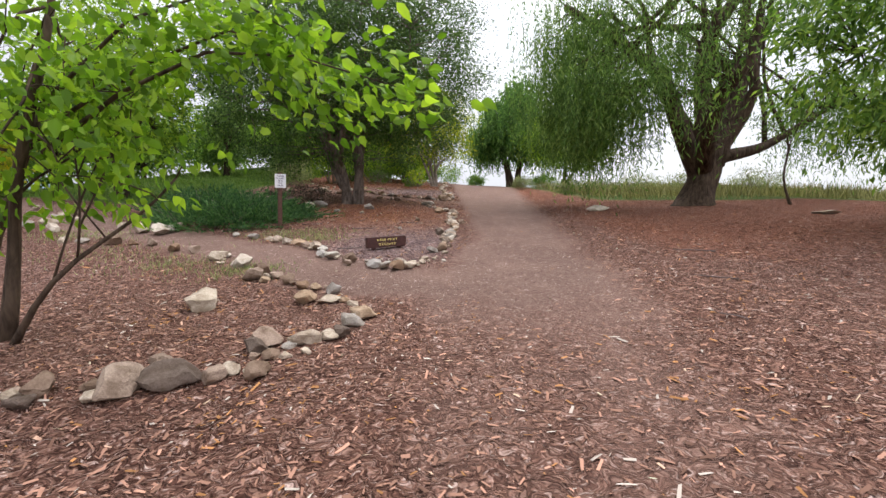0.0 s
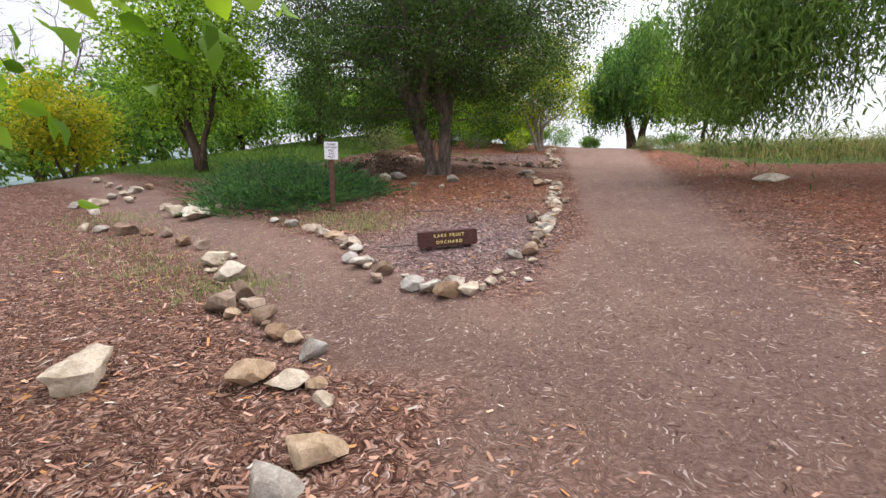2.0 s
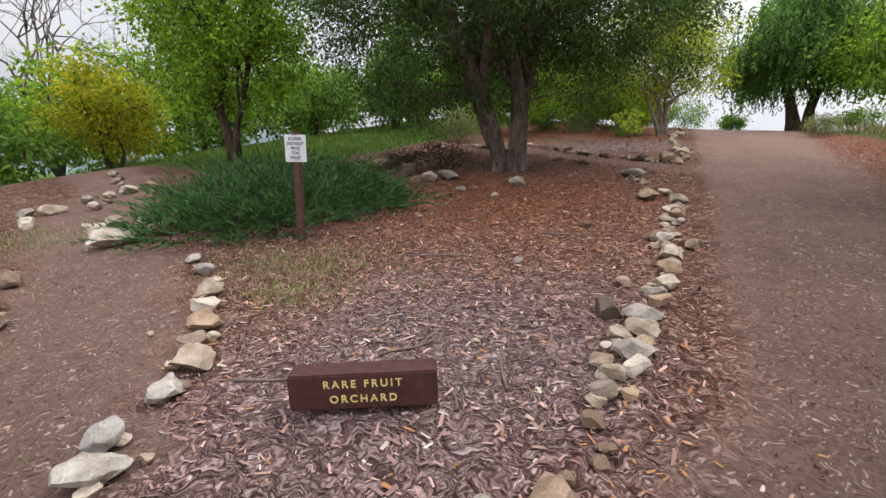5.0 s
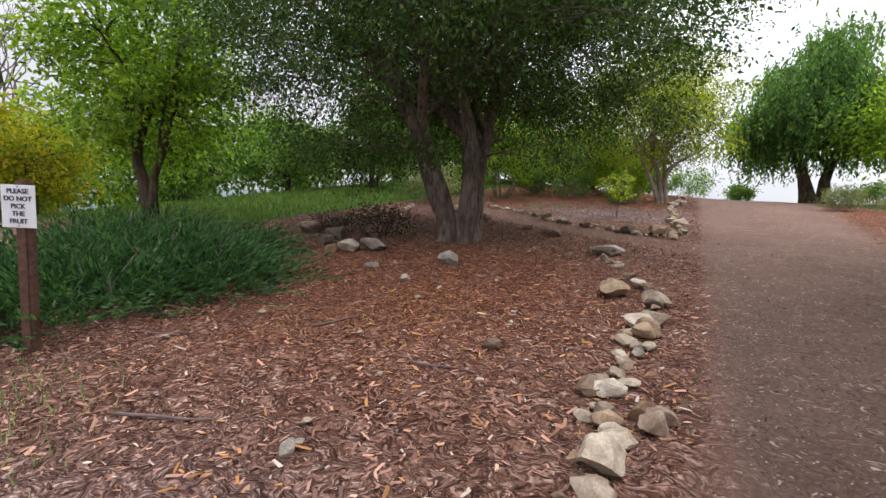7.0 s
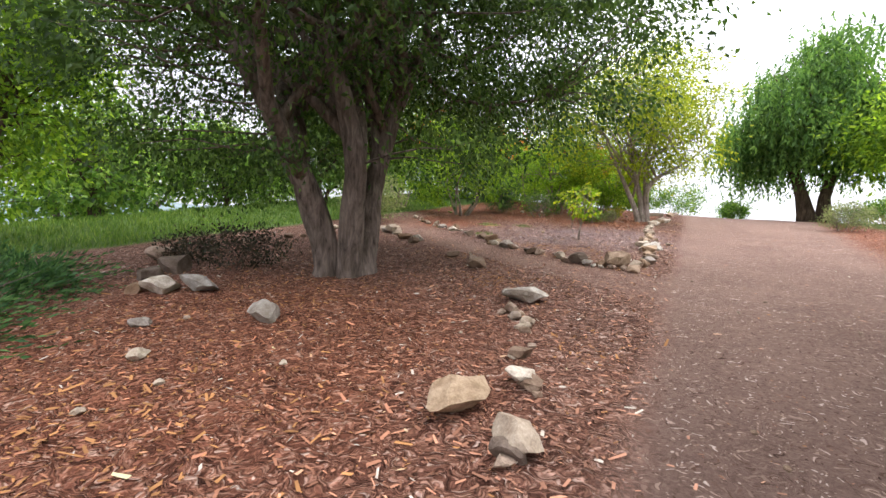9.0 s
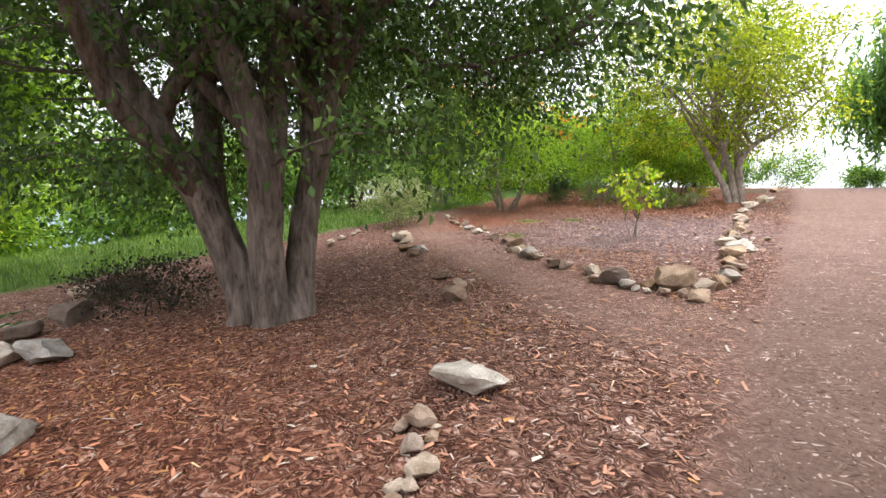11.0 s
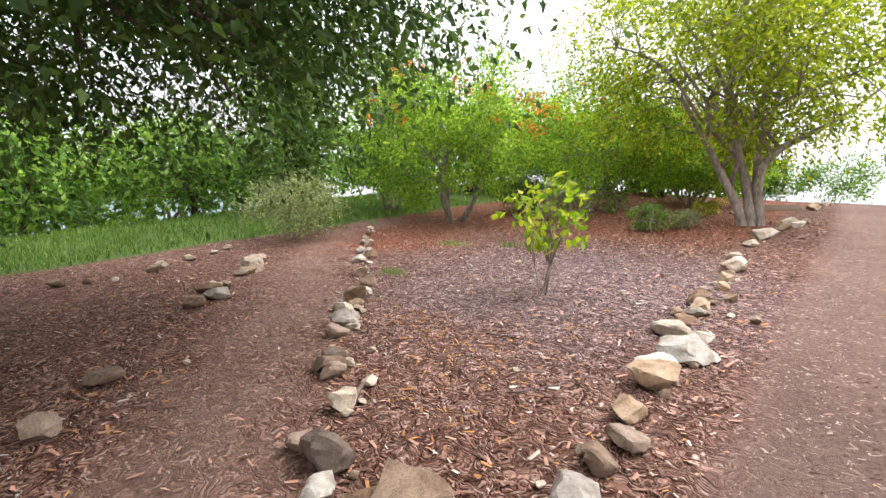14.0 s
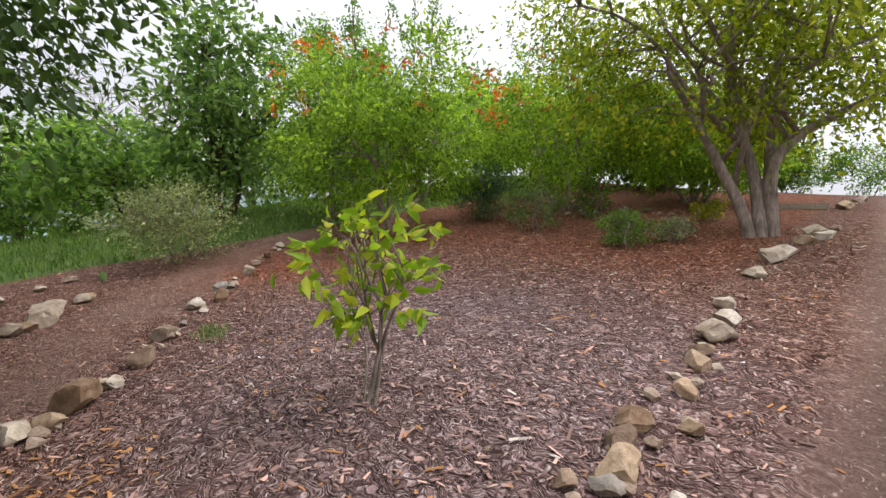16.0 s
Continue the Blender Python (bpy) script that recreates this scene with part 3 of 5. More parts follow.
# the big dark oak in the middle, several stems from one foot
grow("oak_tree", "large dark green oak with several grey stems", "tree", (-3.4, 17.2), [],
     (-0.45, 0.35, 5.0), (5.5, 5.1, 3.9), 560, 300, (0.095, 0.047), M_LEAF_OAK, M_BARK_OAK, 3, spread=0.4, droop=0.35, floor=-0.88, limbs=5,
     more=[((0.2, 3.3, 3.9), (2.2, 1.3, 1.1), 13), ((-0.9, 4.1, 3.7), (2.0, 1.0, 1.2), 15)],
     boles=[[(-0.3, -0.24, -0.2, 0.27), (-0.26, -0.22, 0.13, 0.2), (-0.31, -0.34, 0.72, 0.175), (-0.39, -0.53, 1.25, 0.165), (-0.54, -0.78, 1.79, 0.15), (-0.66, -1.0, 2.3, 0.13), (-0.95, -1.3, 3.0, 0.1)],
            [(-0.36, -0.34, 0.6, 0.14), (-0.53, -0.36, 1.02, 0.15), (-0.8, -0.28, 1.66, 0.15), (-1.05, -0.17, 2.34, 0.15), (-1.45, -0.18, 3.15, 0.14), (-1.89, -0.22, 4.02, 0.11)],
            [(0.08, -0.14, -0.2, 0.26), (0.08, -0.14, 0.13, 0.19), (0.16, -0.2, 0.89, 0.165), (0.24, -0.23, 1.54, 0.15), (0.17, -0.33, 2.17, 0.14), (0.05, -0.47, 2.74, 0.12), (-0.1, -0.6, 3.41, 0.1)],
            [(0.18, -0.18, 0.9, 0.13), (0.14, -0.14, 1.31, 0.14), (-0.02, 0.08, 2.13, 0.14), (-0.31, 0.25, 2.95, 0.13), (-0.53, 0.49, 3.88, 0.11)],
            [(0.14, 0.15, -0.2, 0.23), (0.12, 0.14, 0.12, 0.18), (0.12, 0.25, 0.81, 0.15), (0.09, 0.38, 1.37, 0.145), (0.15, 0.59, 2.13, 0.14), (0.17, 0.76, 2.73, 0.13), (0.38, 1.09, 3.4, 0.115), (0.57, 1.39, 3.9, 0.1)],
            [(0.1, 0.34, 1.2, 0.11), (0.13, 0.4, 1.53, 0.11), (-0.07, 0.54, 2.41, 0.11), (-0.29, 0.85, 3.19, 0.11), (-0.36, 1.29, 4.12, 0.09)]])

# the pepper tree beside the path, weeping
grow("pepper_tree", "spreading pepper tree with thick gnarled trunk and weeping foliage", "tree", (8.5, 15.4), [],
     (0.3, 0.0, 7.0), (6.4, 5.2, 2.5), 120, 17, (0.2, 0.036), M_LEAF_PEPPER, M_BARK_DARK, 8, spread=0.5, floor=-0.3, strand=2.3, limbs=4,
     more=[((-3.9, -0.6, 3.5), (1.5, 2.4, 1.0), 105), ((-1.8, -3.0, 4.2), (2.0, 1.2, 0.8), 18), ((4.6, 0.3, 3.9), (1.6, 2.2, 0.9), 40), ((-3.6, 0.2, 5.6), (2.0, 2.0, 1.0), 55)],
     boles=[[(0.0, 0.0, -0.25, 0.85), (0.06, 0.0, 0.05, 0.64), (0.18, 0.05, 0.55, 0.5), (0.42, 0.14, 1.4, 0.46), (0.52, 0.19, 2.0, 0.4)],
            [(0.25, 0.09, 0.7, 0.34), (0.1, 0.09, 1.2, 0.34), (-0.54, 0.06, 2.53, 0.29), (-1.29, 0.05, 4.19, 0.23), (-2.11, -0.05, 4.89, 0.19), (-3.48, -0.14, 5.75, 0.15), (-4.63, -0.23, 6.4, 0.09)],
            [(0.5, 0.16, 1.5, 0.4), (0.35, 0.43, 3.92, 0.28), (0.49, 0.64, 5.49, 0.25), (1.21, 0.83, 6.68, 0.2), (2.14, 1.01, 7.6, 0.14)],
            [(0.6, 0.15, 1.4, 0.36), (1.47, 0.47, 3.37, 0.29), (1.97, 0.77, 4.77, 0.24), (3.1, 1.14, 6.8, 0.16)],
            [(0.5, 0.15, 1.35, 0.26), (0.95, 0.13, 1.62, 0.22), (2.07, 0.08, 1.9, 0.16), (2.95, 0.02, 2.38, 0.11), (4.19, 0.0, 3.17, 0.07)]])

# the yellow-green tree by the crest
grow("yellow_green_tree", "rounded yellow-green tree with pale forked trunk", "tree", (-0.75, 30.2), [],
     (-0.35, 0, 3.9), (3.25, 3.1, 2.55), 200, 150, (0.13, 0.058), M_LEAF_YEL, M_BARK_PALE, 21, spread=0.4, droop=0.25, floor=-0.88, limbs=5,
     boles=[[(-0.07, -0.06, -0.15, 0.125), (-0.09, -0.06, 0.06, 0.101), (-0.21, -0.15, 0.53, 0.090), (-0.42, -0.31, 1.06, 0.078), (-0.72, -0.54, 1.8, 0.062), (-1.14, -0.86, 2.76, 0.039)],
            [(0.04, 0.05, -0.15, 0.156), (0.04, 0.06, 0.06, 0.117), (-0.05, 0.14, 0.86, 0.098), (-0.27, 0.13, 1.72, 0.078), (-0.45, 0.16, 2.82, 0.055), (-0.37, 0.46, 3.83, 0.031)],
            [(0.2, 0.2, -0.15, 0.156), (0.19, 0.2, 0.06, 0.117), (0.14, 0.16, 1.06, 0.101), (0.37, 0.38, 1.56, 0.082), (0.8, 0.78, 1.93, 0.062), (1.4, 1.3, 2.35, 0.043), (2.2, 1.6, 3.1, 0.023)],
            [(0.13, 0.18, 0.8, 0.086), (0.11, 0.28, 1.2, 0.086), (0.07, 0.5, 1.83, 0.070), (0.29, 1.07, 2.85, 0.055), (0.37, 1.51, 4.02, 0.031)]])

# the young mulberry over the first bed
grow("mulberry_tree", "young mulberry with large bright green leaves", "tree", (-3.98, 3.95),
     [((0, 0), up(0.6, 0.1, 3.3), 0.058, 0.025), ((-0.1, 0.05), up(0.35, 0.3, 2.4), 0.05, 0.02), ((0.08, -0.05), up(1.4, 0.4, 1.5), 0.032, 0.012)],
     (0.6, -0.1, 1.95), (1.35, 0.9, 1.15), 62, 24, (0.12, 0.08), M_LEAF_MULB, M_BARK_DARK, 31, spread=0.22, droop=0.75, floor=-0.75, limbs=5, flare=1.4, twig=0.008, oval=True,
     extra=[([(0.4, 0.1, 1.7), (1.2, 0.0, 2.2), (2.0, -0.1, 2.5), (2.8, -0.25, 2.42), (3.6, -0.38, 2.15)], 0.025, 0.004),
            ([(0.4, 0.1, 1.9), (1.3, 0.2, 2.5), (2.1, 0.1, 2.75), (2.7, 0.0, 2.55), (3.0, -0.05, 1.95)], 0.02, 0.004),
            ([(0.4, 0.1, 2.1), (1.3, 0.0, 2.8), (2.2, -0.2, 2.95), (2.8, -0.4, 2.55)], 0.02, 0.004)])

# trees past the crest
grow("far_pepper_tree", "tall pepper tree on the crest with hanging foliage", "tree", (6.2, 40.0),
     [((-0.3, 0), up(-1.2, 0, 5.5), 0.32, 0.12), ((0.4, 0.1), up(1.6, 0.3, 6.0), 0.28, 0.12)],
     (-0.3, 0, 5.6), (3.3, 3.2, 2.8), 115, 15, (0.3, 0.1), M_LEAF_FARPEP, M_BARK_DARK, 41, more=[((-2.7, 0, 4.4), (1.7, 1.8, 1.5), 38), ((2.7, 0, 5.4), (1.9, 2.0, 2.1), 44), ((0.4, 0, 8.2), (1.7, 1.8, 1.3), 28)], spread=0.55, floor=-0.9, strand=1.8, limbs=4)
grow("crest_tree", "light green tree near the crest", "tree", (9.6, 36.5),
     [((0, 0), up(0.2, 0, 3.4), 0.16, 0.06), ((0.1, 0), up(1.3, 0.2, 3.0), 0.12, 0.05)],
     (0, 0, 3.6), (3.1, 2.8, 2.6), 130, 90, (0.24, 0.11), M_LEAF_BRIGHT, M_BARK_DARK, 43, spread=0.5, droop=0.5, limbs=4)
# foliage at the edge of the slope beside the first steps
grow("feathery_tree", "tree with feathery mid-green drooping leaves", "tree", (9.4, 7.6),
     [((0, 0), up(-0.2, 0.1, 3.6), 0.13, 0.05), ((0.1, 0), up(-1.6, 0.2, 3.0), 0.08, 0.03)],
     (-0.2, 0.1, 3.4), (3.2, 2.8, 2.6), 190, 85, (0.2, 0.07), M_LEAF_HEDGE, M_BARK_DARK, 47, spread=0.36, droop=0.6, limbs=4)
grow("slender_tree", "thin leaning sapling with sparse leaves", "tree", (10.6, 13.8),
     [((0, 0), up(-0.45, 0, 2.4), 0.04, 0.02)], (-0.5, 0, 2.6), (0.9, 0.9, 0.7), 24, 30, (0.1, 0.035), M_LEAF_PEPPER, M_BARK_DARK, 49, spread=0.2, limbs=3, twig=0.008)

# the fresh green tree by the side path
grow("fruit_tree", "upright fresh green fruit tree beside the path", "tree", (-11.0, 15.4),
     [((0, 0), up(-0.3, 0, 3.6), 0.15, 0.05), ((0.1, 0), up(0.9, 0.2, 4.0), 0.1, 0.04), ((-0.1, 0), up(-1.2, 0.2, 3.4), 0.09, 0.04)],
     (0.1, 0, 3.9), (2.15, 2.1, 2.8), 180, 105, (0.15, 0.075), M_LEAF_BRIGHT, M_BARK_DARK, 53, spread=0.36, droop=0.3, floor=-0.85, limbs=5)
grow("golden_shrub", "golden yellow leafed fruit bush", "shrub", (-15.6, 14.6),
     [((0, 0), up(-0.2, 0, 1.9), 0.06, 0.03), ((0.1, 0), up(0.7, 0.2, 1.8), 0.05, 0.02)],
     (0, 0, 1.7), (1.45, 1.3, 1.5), 70, 110, (0.13, 0.07), M_LEAF_GOLD, M_BARK_DARK, 55, spread=0.3, limbs=4, floor=-0.95)

# the wood behind the beds: one kind after another along the far side
HEDGE = [(-17.5, 11.0, 3.0, 3.4, 0), (-19.5, 16.5, 3.2, 4.6, 0), (-17.0, 20.0, 2.6, 4.9, 1), (-21.5, 21.5, 3.6, 5.4, 0), (-16.0, 24.0, 2.7, 4.2, 0), (-19.5, 27.5, 3.3, 4.6, 1),
         (-12.4, 25.8, 1.6, 6.4, 0), (-15.5, 32.0, 3.2, 4.6, 0), (-11.5, 33.5, 2.8, 4.4, 1), (-8.5, 36.0, 2.6, 4.0, 0), (-5.0, 38.0, 2.2, 3.2, 0), (-22.5, 12.5, 3.4, 4.6, 1),
         (-3.6, 41.5, 2.0, 3.6, 3), (-6.4, 41.0, 2.3, 4.4, 2), (-9.6, 40.0, 2.6, 5.0, 3), (-13.0, 38.0, 3.0, 5.2, 1), (-18.5, 36.5, 3.4, 5.6, 0), (-24.0, 33.0, 3.6, 6.0, 2), (-26.0, 24.0, 3.4, 5.6, 3), (-26.5, 17.5, 3.2, 5.2, 0), (-21.0, 8.5, 3.0, 4.2, 0)]
for k, (x, y, r, h, kind) in enumerate(HEDGE):
    h *= 0.9
    grow("background_tree", "leafy green tree in the wood behind the orchard", "tree", (x, y),
         [((0, 0), up(0.2, 0, h * 0.6), 0.12, 0.05), ((0.1, 0), up(-0.7, 0.3, h * 0.6), 0.08, 0.04)],
         (0, 0, h * 0.52), (r, r, h * 0.52), 80, 56, (0.26, 0.125), (M_LEAF_HEDGE, M_LEAF_BRIGHT, M_LEAF_PEPPER, M_LEAF_HEDGE)[(kind + k) % 4], M_BARK_DARK, 60 + k, spread=0.36, floor=-0.97, limbs=3, group="background trees")

def build_far_hills():
    """A low wooded ridge added beyond the wood, on the falling side, to close gaps at the horizon."""
    n, v, f = 90, [], []
    for k in range(n):
        a = radians(117 + 90 * k / (n - 1))
        top = 13 + 5.5 * noise.noise(Vector((k * 0.09, 1.7, 0))) + 2.2 * noise.noise(Vector((k * 0.45, 4.1, 0))) - 9 * max(0, 1 - k / 15)
        for r, z in ((150, -6), (175, top * 0.55), (215, top), (300, -8)):
            v.append((r * math.cos(a), r * math.sin(a), z if z < 0 else z + 0.8 * noise.noise(Vector((k * 0.9, r * 0.1, 0)))))
    for k in range(n - 1):
        for j in range(3):
            i = k * 4 + j
            f.append((i, i + 4, i + 5, i + 1))
    tagged(new("backdrop", mesh_from("backdrop", v, f, M_HILL, True)), "distant wooded ridge with haze put into its blue-green colour", "hills", kind="structure")


build_far_hills()


# leafless trees behind the wood
def bare_tree(x, y, h, seed):
    rng = np.random.default_rng(seed)
    w = Tubes()

    def fork(p, d, length, r, depth):
        q = p + d * length
        w.add(wiggle(p, q, 4, length * 0.05, rng), np.linspace(r, r * 0.6, 4), 3 if r < 0.04 else 5)
        if depth:
            for _ in range(3):
                e = d + rng.normal(0, 0.55, 3) + np.array([0, 0, 0.02])
                fork(q, e / np.linalg.norm(e), length * rng.uniform(0.55, 0.8), r * 0.55, depth - 1)
    for _ in range(3):
        d = np.array([rng.normal(0, 0.3), rng.normal(0, 0.3), 1.0])
        fork(np.zeros(3), d / np.linalg.norm(d), h * 0.34, 0.11, 4)
    root = tagged(new("bare_tree"), "leafless grey-brown tree behind the wood", "tree", "bare trees")
    root.location = (x, y, hz(x, y) - 0.05)
    new("branches", w.mesh("branches", M_TWIG)).parent = root


for k, (x, y, h) in enumerate(((-25.0, 17.0, 10.5), (-24.0, 21.5, 10.5), (-25.5, 26.0, 9.5), (-22.0, 30.5, 9.0))):
    bare_tree(x, y, h, 80 + k)

# ---- shrubs of the upper bed ----
flowering = [(-6.8, 27.4, 2.4, 4.1), (-5.0, 31.9, 2.4, 4.0), (-9.8, 27.8, 1.8, 5.4), (-3.0, 34.8, 2.0, 3.0)]
for k, (x, y, r, h) in enumerate(flowering):
    stems = [((0.15 * math.cos(a), 0.15 * math.sin(a)), up(0.9 * math.cos(a) * r * 0.5, 0.9 * math.sin(a) * r * 0.5, h * 0.55), 0.05, 0.02) for a in (0.3, 1.5, 2.6, 3.9, 5.2)]
    bush = grow("flowering_shrub", "large multi-stemmed green shrub with orange-red flowers", "shrub", (x, y), stems, (0, 0, h * 0.55), (r, r, h * 0.47), 78, 215,
                (0.12, 0.055), (M_LEAF_BRIGHT, M_LEAF_HEDGE)[k == 2], M_BARK_PALE, 90 + k, spread=0.27, floor=-0.9, limbs=3, group="flowering shrubs", twig=0.012)
    if k == 2:
        continue
    rng = np.random.default_rng(190 + k)
    tips = in_crown(rng, 44, (0, 0, h * 0.58), (r * 1.05, r * 1.05, h * 0.48), -0.1, 0.06)
    pos = np.repeat(tips, 9, 0) + rng.normal(0, 0.07, (len(tips) * 9, 3))
    v, t = leaves(pos, rng.normal(0, 1, pos.shape), 0.11, 0.06, rng)
    tagged(new("flowers", quick_mesh("flowers", v, t, M_FLOWER)), "orange-red flower clusters", kind="stuff").parent = bush
    # long upright shoots above the crown
    w, lp, la = Tubes(), [], []
    for _ in range(9 if k < 2 else 4):
        a, q = rng.uniform(0, 6.28), rng.uniform(0.1, 0.7) * r
        p0 = np.array([q * math.cos(a), q * math.sin(a), h * 0.86])
        p1 = p0 + np.array([rng.normal(0, 0.3), rng.normal(0, 0.3), rng.uniform(1.1, 2.2)])
        line = wiggle(p0, p1, 7, 0.04, rng)
        w.add(line, np.linspace(0.014, 0.003, 7), 4)
        for u in rng.uniform(0, 1, 110):
            i = min(int(u * 6), 5)
            lp.append(line[i] + (line[i + 1] - line[i]) * (u * 6 - i) + rng.normal(0, 0.08 * (1.1 - u), 3))
            la.append(rng.normal(0, 0.6, 3) + np.array([0, 0, 0.5]))
    v, t = leaves(np.array(lp), np.array(la), 0.1, 0.042, rng)
    new("shoot_leaves", quick_mesh("shoot_leaves", v, t, M_LEAF_PEPPER)).parent = bush
    tagged(new("shoots", w.mesh("shoots", M_BARK_PALE)), "long upright shoots", kind="stuff").parent = bush


def small_shrub(name, label, x, y, r, h, mat, leaf, clusters, per, seed, stems=4, stem_r=0.014, bark=None, spread=None, droop=0.0):
    a0 = [2 * math.pi * k / stems + 0.4 for k in range(stems)]
    st = [((0.03 * math.cos(a), 0.03 * math.sin(a)), up(0.55 * r * math.cos(a), 0.55 * r * math.sin(a), h * 0.7), stem_r, stem_r * 0.5) for a in a0]
    return grow(name, label, "shrub", (x, y), st, (0, 0, h * 0.55), (r, r, h * 0.48), clusters, per, leaf, mat, bark or M_BARK_PALE, seed,
                spread=spread or 0.16 * r, droop=droop, floor=-0.95, limbs=3, twig=stem_r * 0.5, flare=1.2, leaf_part="foliage")


small_shrub("silver_shrub", "grey-green silvery shrub with thin stems", -7.8, 23.4, 1.05, 1.4, M_LEAF_GREY, (0.075, 0.036), 80, 55, 101)
small_shrub("low_shrub", "small dark green shrub on the mulch", -2.2, 28.6, 0.45, 0.6, M_LEAF_HEDGE, (0.06, 0.022), 45, 45, 102)
small_shrub("low_shrub", "small dark green shrub on the mulch", -1.7, 29.2, 0.35, 0.45, M_LEAF_GREY, (0.05, 0.02), 30, 40, 103)
small_shrub("young_shrub", "feathery young shrub with several bare stems", -4.2, 28.9, 0.6, 1.05, M_LEAF_PEPPER, (0.09, 0.014), 55, 50, 104)
small_shrub("young_shrub", "small young tree with broad leaves", -4.0, 30.9, 0.5, 1.0, M_LEAF_HEDGE, (0.12, 0.05), 30, 20, 105)
small_shrub("pine_shrub", "dark needle-leafed young shrub", -6.0, 29.6, 0.75, 1.3, M_LEAF_JUN, (0.1, 0.012), 90, 70, 106)
small_shrub("crest_shrub", "pale green shrub beside the path", 5.1, 30.5, 0.75, 0.85, M_LEAF_GREY, (0.07, 0.022), 70, 60, 107)
for k, (x, y, r, h) in enumerate(((6.6, 24.6, 0.8, 0.8), (8.0, 24.0, 0.9, 0.9), (9.6, 22.5, 1.0, 1.1), (11.2, 20.8, 1.0, 1.1), (13.0, 19.0, 1.0, 1.1))):
    small_shrub("scrub_bush", "grey-green scrub bush at the grass edge", x, y, r, h, M_LEAF_GREY, (0.1, 0.03), 50, 45, 110 + k)
for k, (x, y, r, h) in enumerate(((0.2, 43.0, 1.5, 2.0), (-1.6, 42.0, 1.1, 1.5), (3.0, 44.0, 0.9, 1.2), (9.0, 42.0, 1.3, 1.4))):
    small_shrub("crest_bush", "rounded green bush on the skyline", x, y, r, h, M_LEAF_HEDGE, (0.14, 0.06), 60, 45, 120 + k)
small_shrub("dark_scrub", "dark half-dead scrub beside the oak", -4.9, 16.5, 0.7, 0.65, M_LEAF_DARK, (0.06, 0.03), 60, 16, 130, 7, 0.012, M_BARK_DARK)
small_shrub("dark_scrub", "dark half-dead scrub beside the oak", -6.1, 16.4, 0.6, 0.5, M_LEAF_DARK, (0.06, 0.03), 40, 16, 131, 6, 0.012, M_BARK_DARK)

# the lime sapling in the bed
grow("citrus_sapling", "young sapling with lime green leaves and two stems", "sapling", (-1.38, 22.85),
     [((0.03, 0), up(0.28, 0.03, 1.05), 0.016, 0.007), ((-0.05, 0.02), up(-0.16, 0.05, 1.2), 0.018, 0.007), ((-0.03, -0.02), up(-0.3, -0.1, 0.8), 0.01, 0.005)],
     (-0.02, 0, 0.98), (0.5, 0.45, 0.42), 44, 6, (0.125, 0.06), M_LEAF_SAP, M_BARK_PALE, 141, spread=0.055, droop=0.1, floor=-0.95, limbs=4, flare=1.2, twig=0.004, oval=True)
small_shrub("yellow_shrub", "small yellow-leafed shrub on the mulch", -1.9, 31.8, 0.4, 0.6, M_LEAF_GOLD, (0.08, 0.035), 25, 25, 143)


# ---- juniper carpet, grass ----
def build_juniper():
    rng = np.random.default_rng(151)
    mounds = [(-4.9, 11.4, 1.0, 0.6), (-5.6, 10.8, 0.95, 0.62), (-6.2, 11.8, 1.1, 0.85), (-5.4, 12.5, 1.2, 0.75), (-4.65, 12.6, 0.9, 0.5), (-7.0, 13.0, 1.1, 0.85), (-6.3, 13.9, 1.0, 0.55)]
    wood, pos, axis = Tubes(), [], []
    for x, y, r, h in mounds:
        for _ in range(290):
            a, q = rng.uniform(0, 2 * math.pi), r * math.sqrt(rng.random())
            px, py = x + q * math.cos(a), y + q * math.sin(a)
            top = h * math.sqrt(max(0.04, 1 - (q / r) ** 2)) * rng.uniform(0.6, 1.1)
            lean = rng.normal(0, 0.22, 2) + np.array([math.cos(a), math.sin(a)]) * 0.2
            p0 = np.array([px, py, hz(px, py) + top * 0.3])
            p1 = p0 + np.array([lean[0], lean[1], top * 0.75])
            p1[2] = min(p1[2], hz(px, py) + h * 1.25)
            u = np.linspace(0.1, 1, 20)[:, None]
            line = p0 + (p1 - p0) * u + np.array([lean[0], lean[1], -0.1]) * u ** 2 * 0.4
            pos.append(line + rng.normal(0, 0.012, line.shape))
            axis.append((p1 - p0) * 1.4 + rng.normal(0, 0.16, line.shape))
            if rng.random() < 0.12:
                wood.add([p0 - (0, 0, top * 0.35), p0, p1], [0.01, 0.008, 0.003], 4)
    v, t = leaves(np.concatenate(pos), np.concatenate(axis), 0.095, 0.026, rng)
    root = tagged(new("juniper_shrub"), "low spreading dark green juniper carpet beside the post", "shrub")
    new("foliage", quick_mesh("foliage", v, t, M_LEAF_JUN)).parent = root
    tagged(new("stems", wood.mesh("stems", M_TWIG)), kind="stuff").parent = root


build_juniper()


def blades(name, label, xy, hgt, width, mat, seed):
    rng = np.random.default_rng(seed)
    x, y = xy
    n = len(x)
    pos = np.stack([x, y, height(x, y) - 0.02], 1)
    axis = rng.normal(0, 0.32, (n, 3)) + np.array([0, 0, 1.0])
    v, t = leaves(pos, axis, hgt, width, rng, 0.1)
    tagged(new(name, quick_mesh(name, v, t, mat)), label, "grass", kind="stuff")


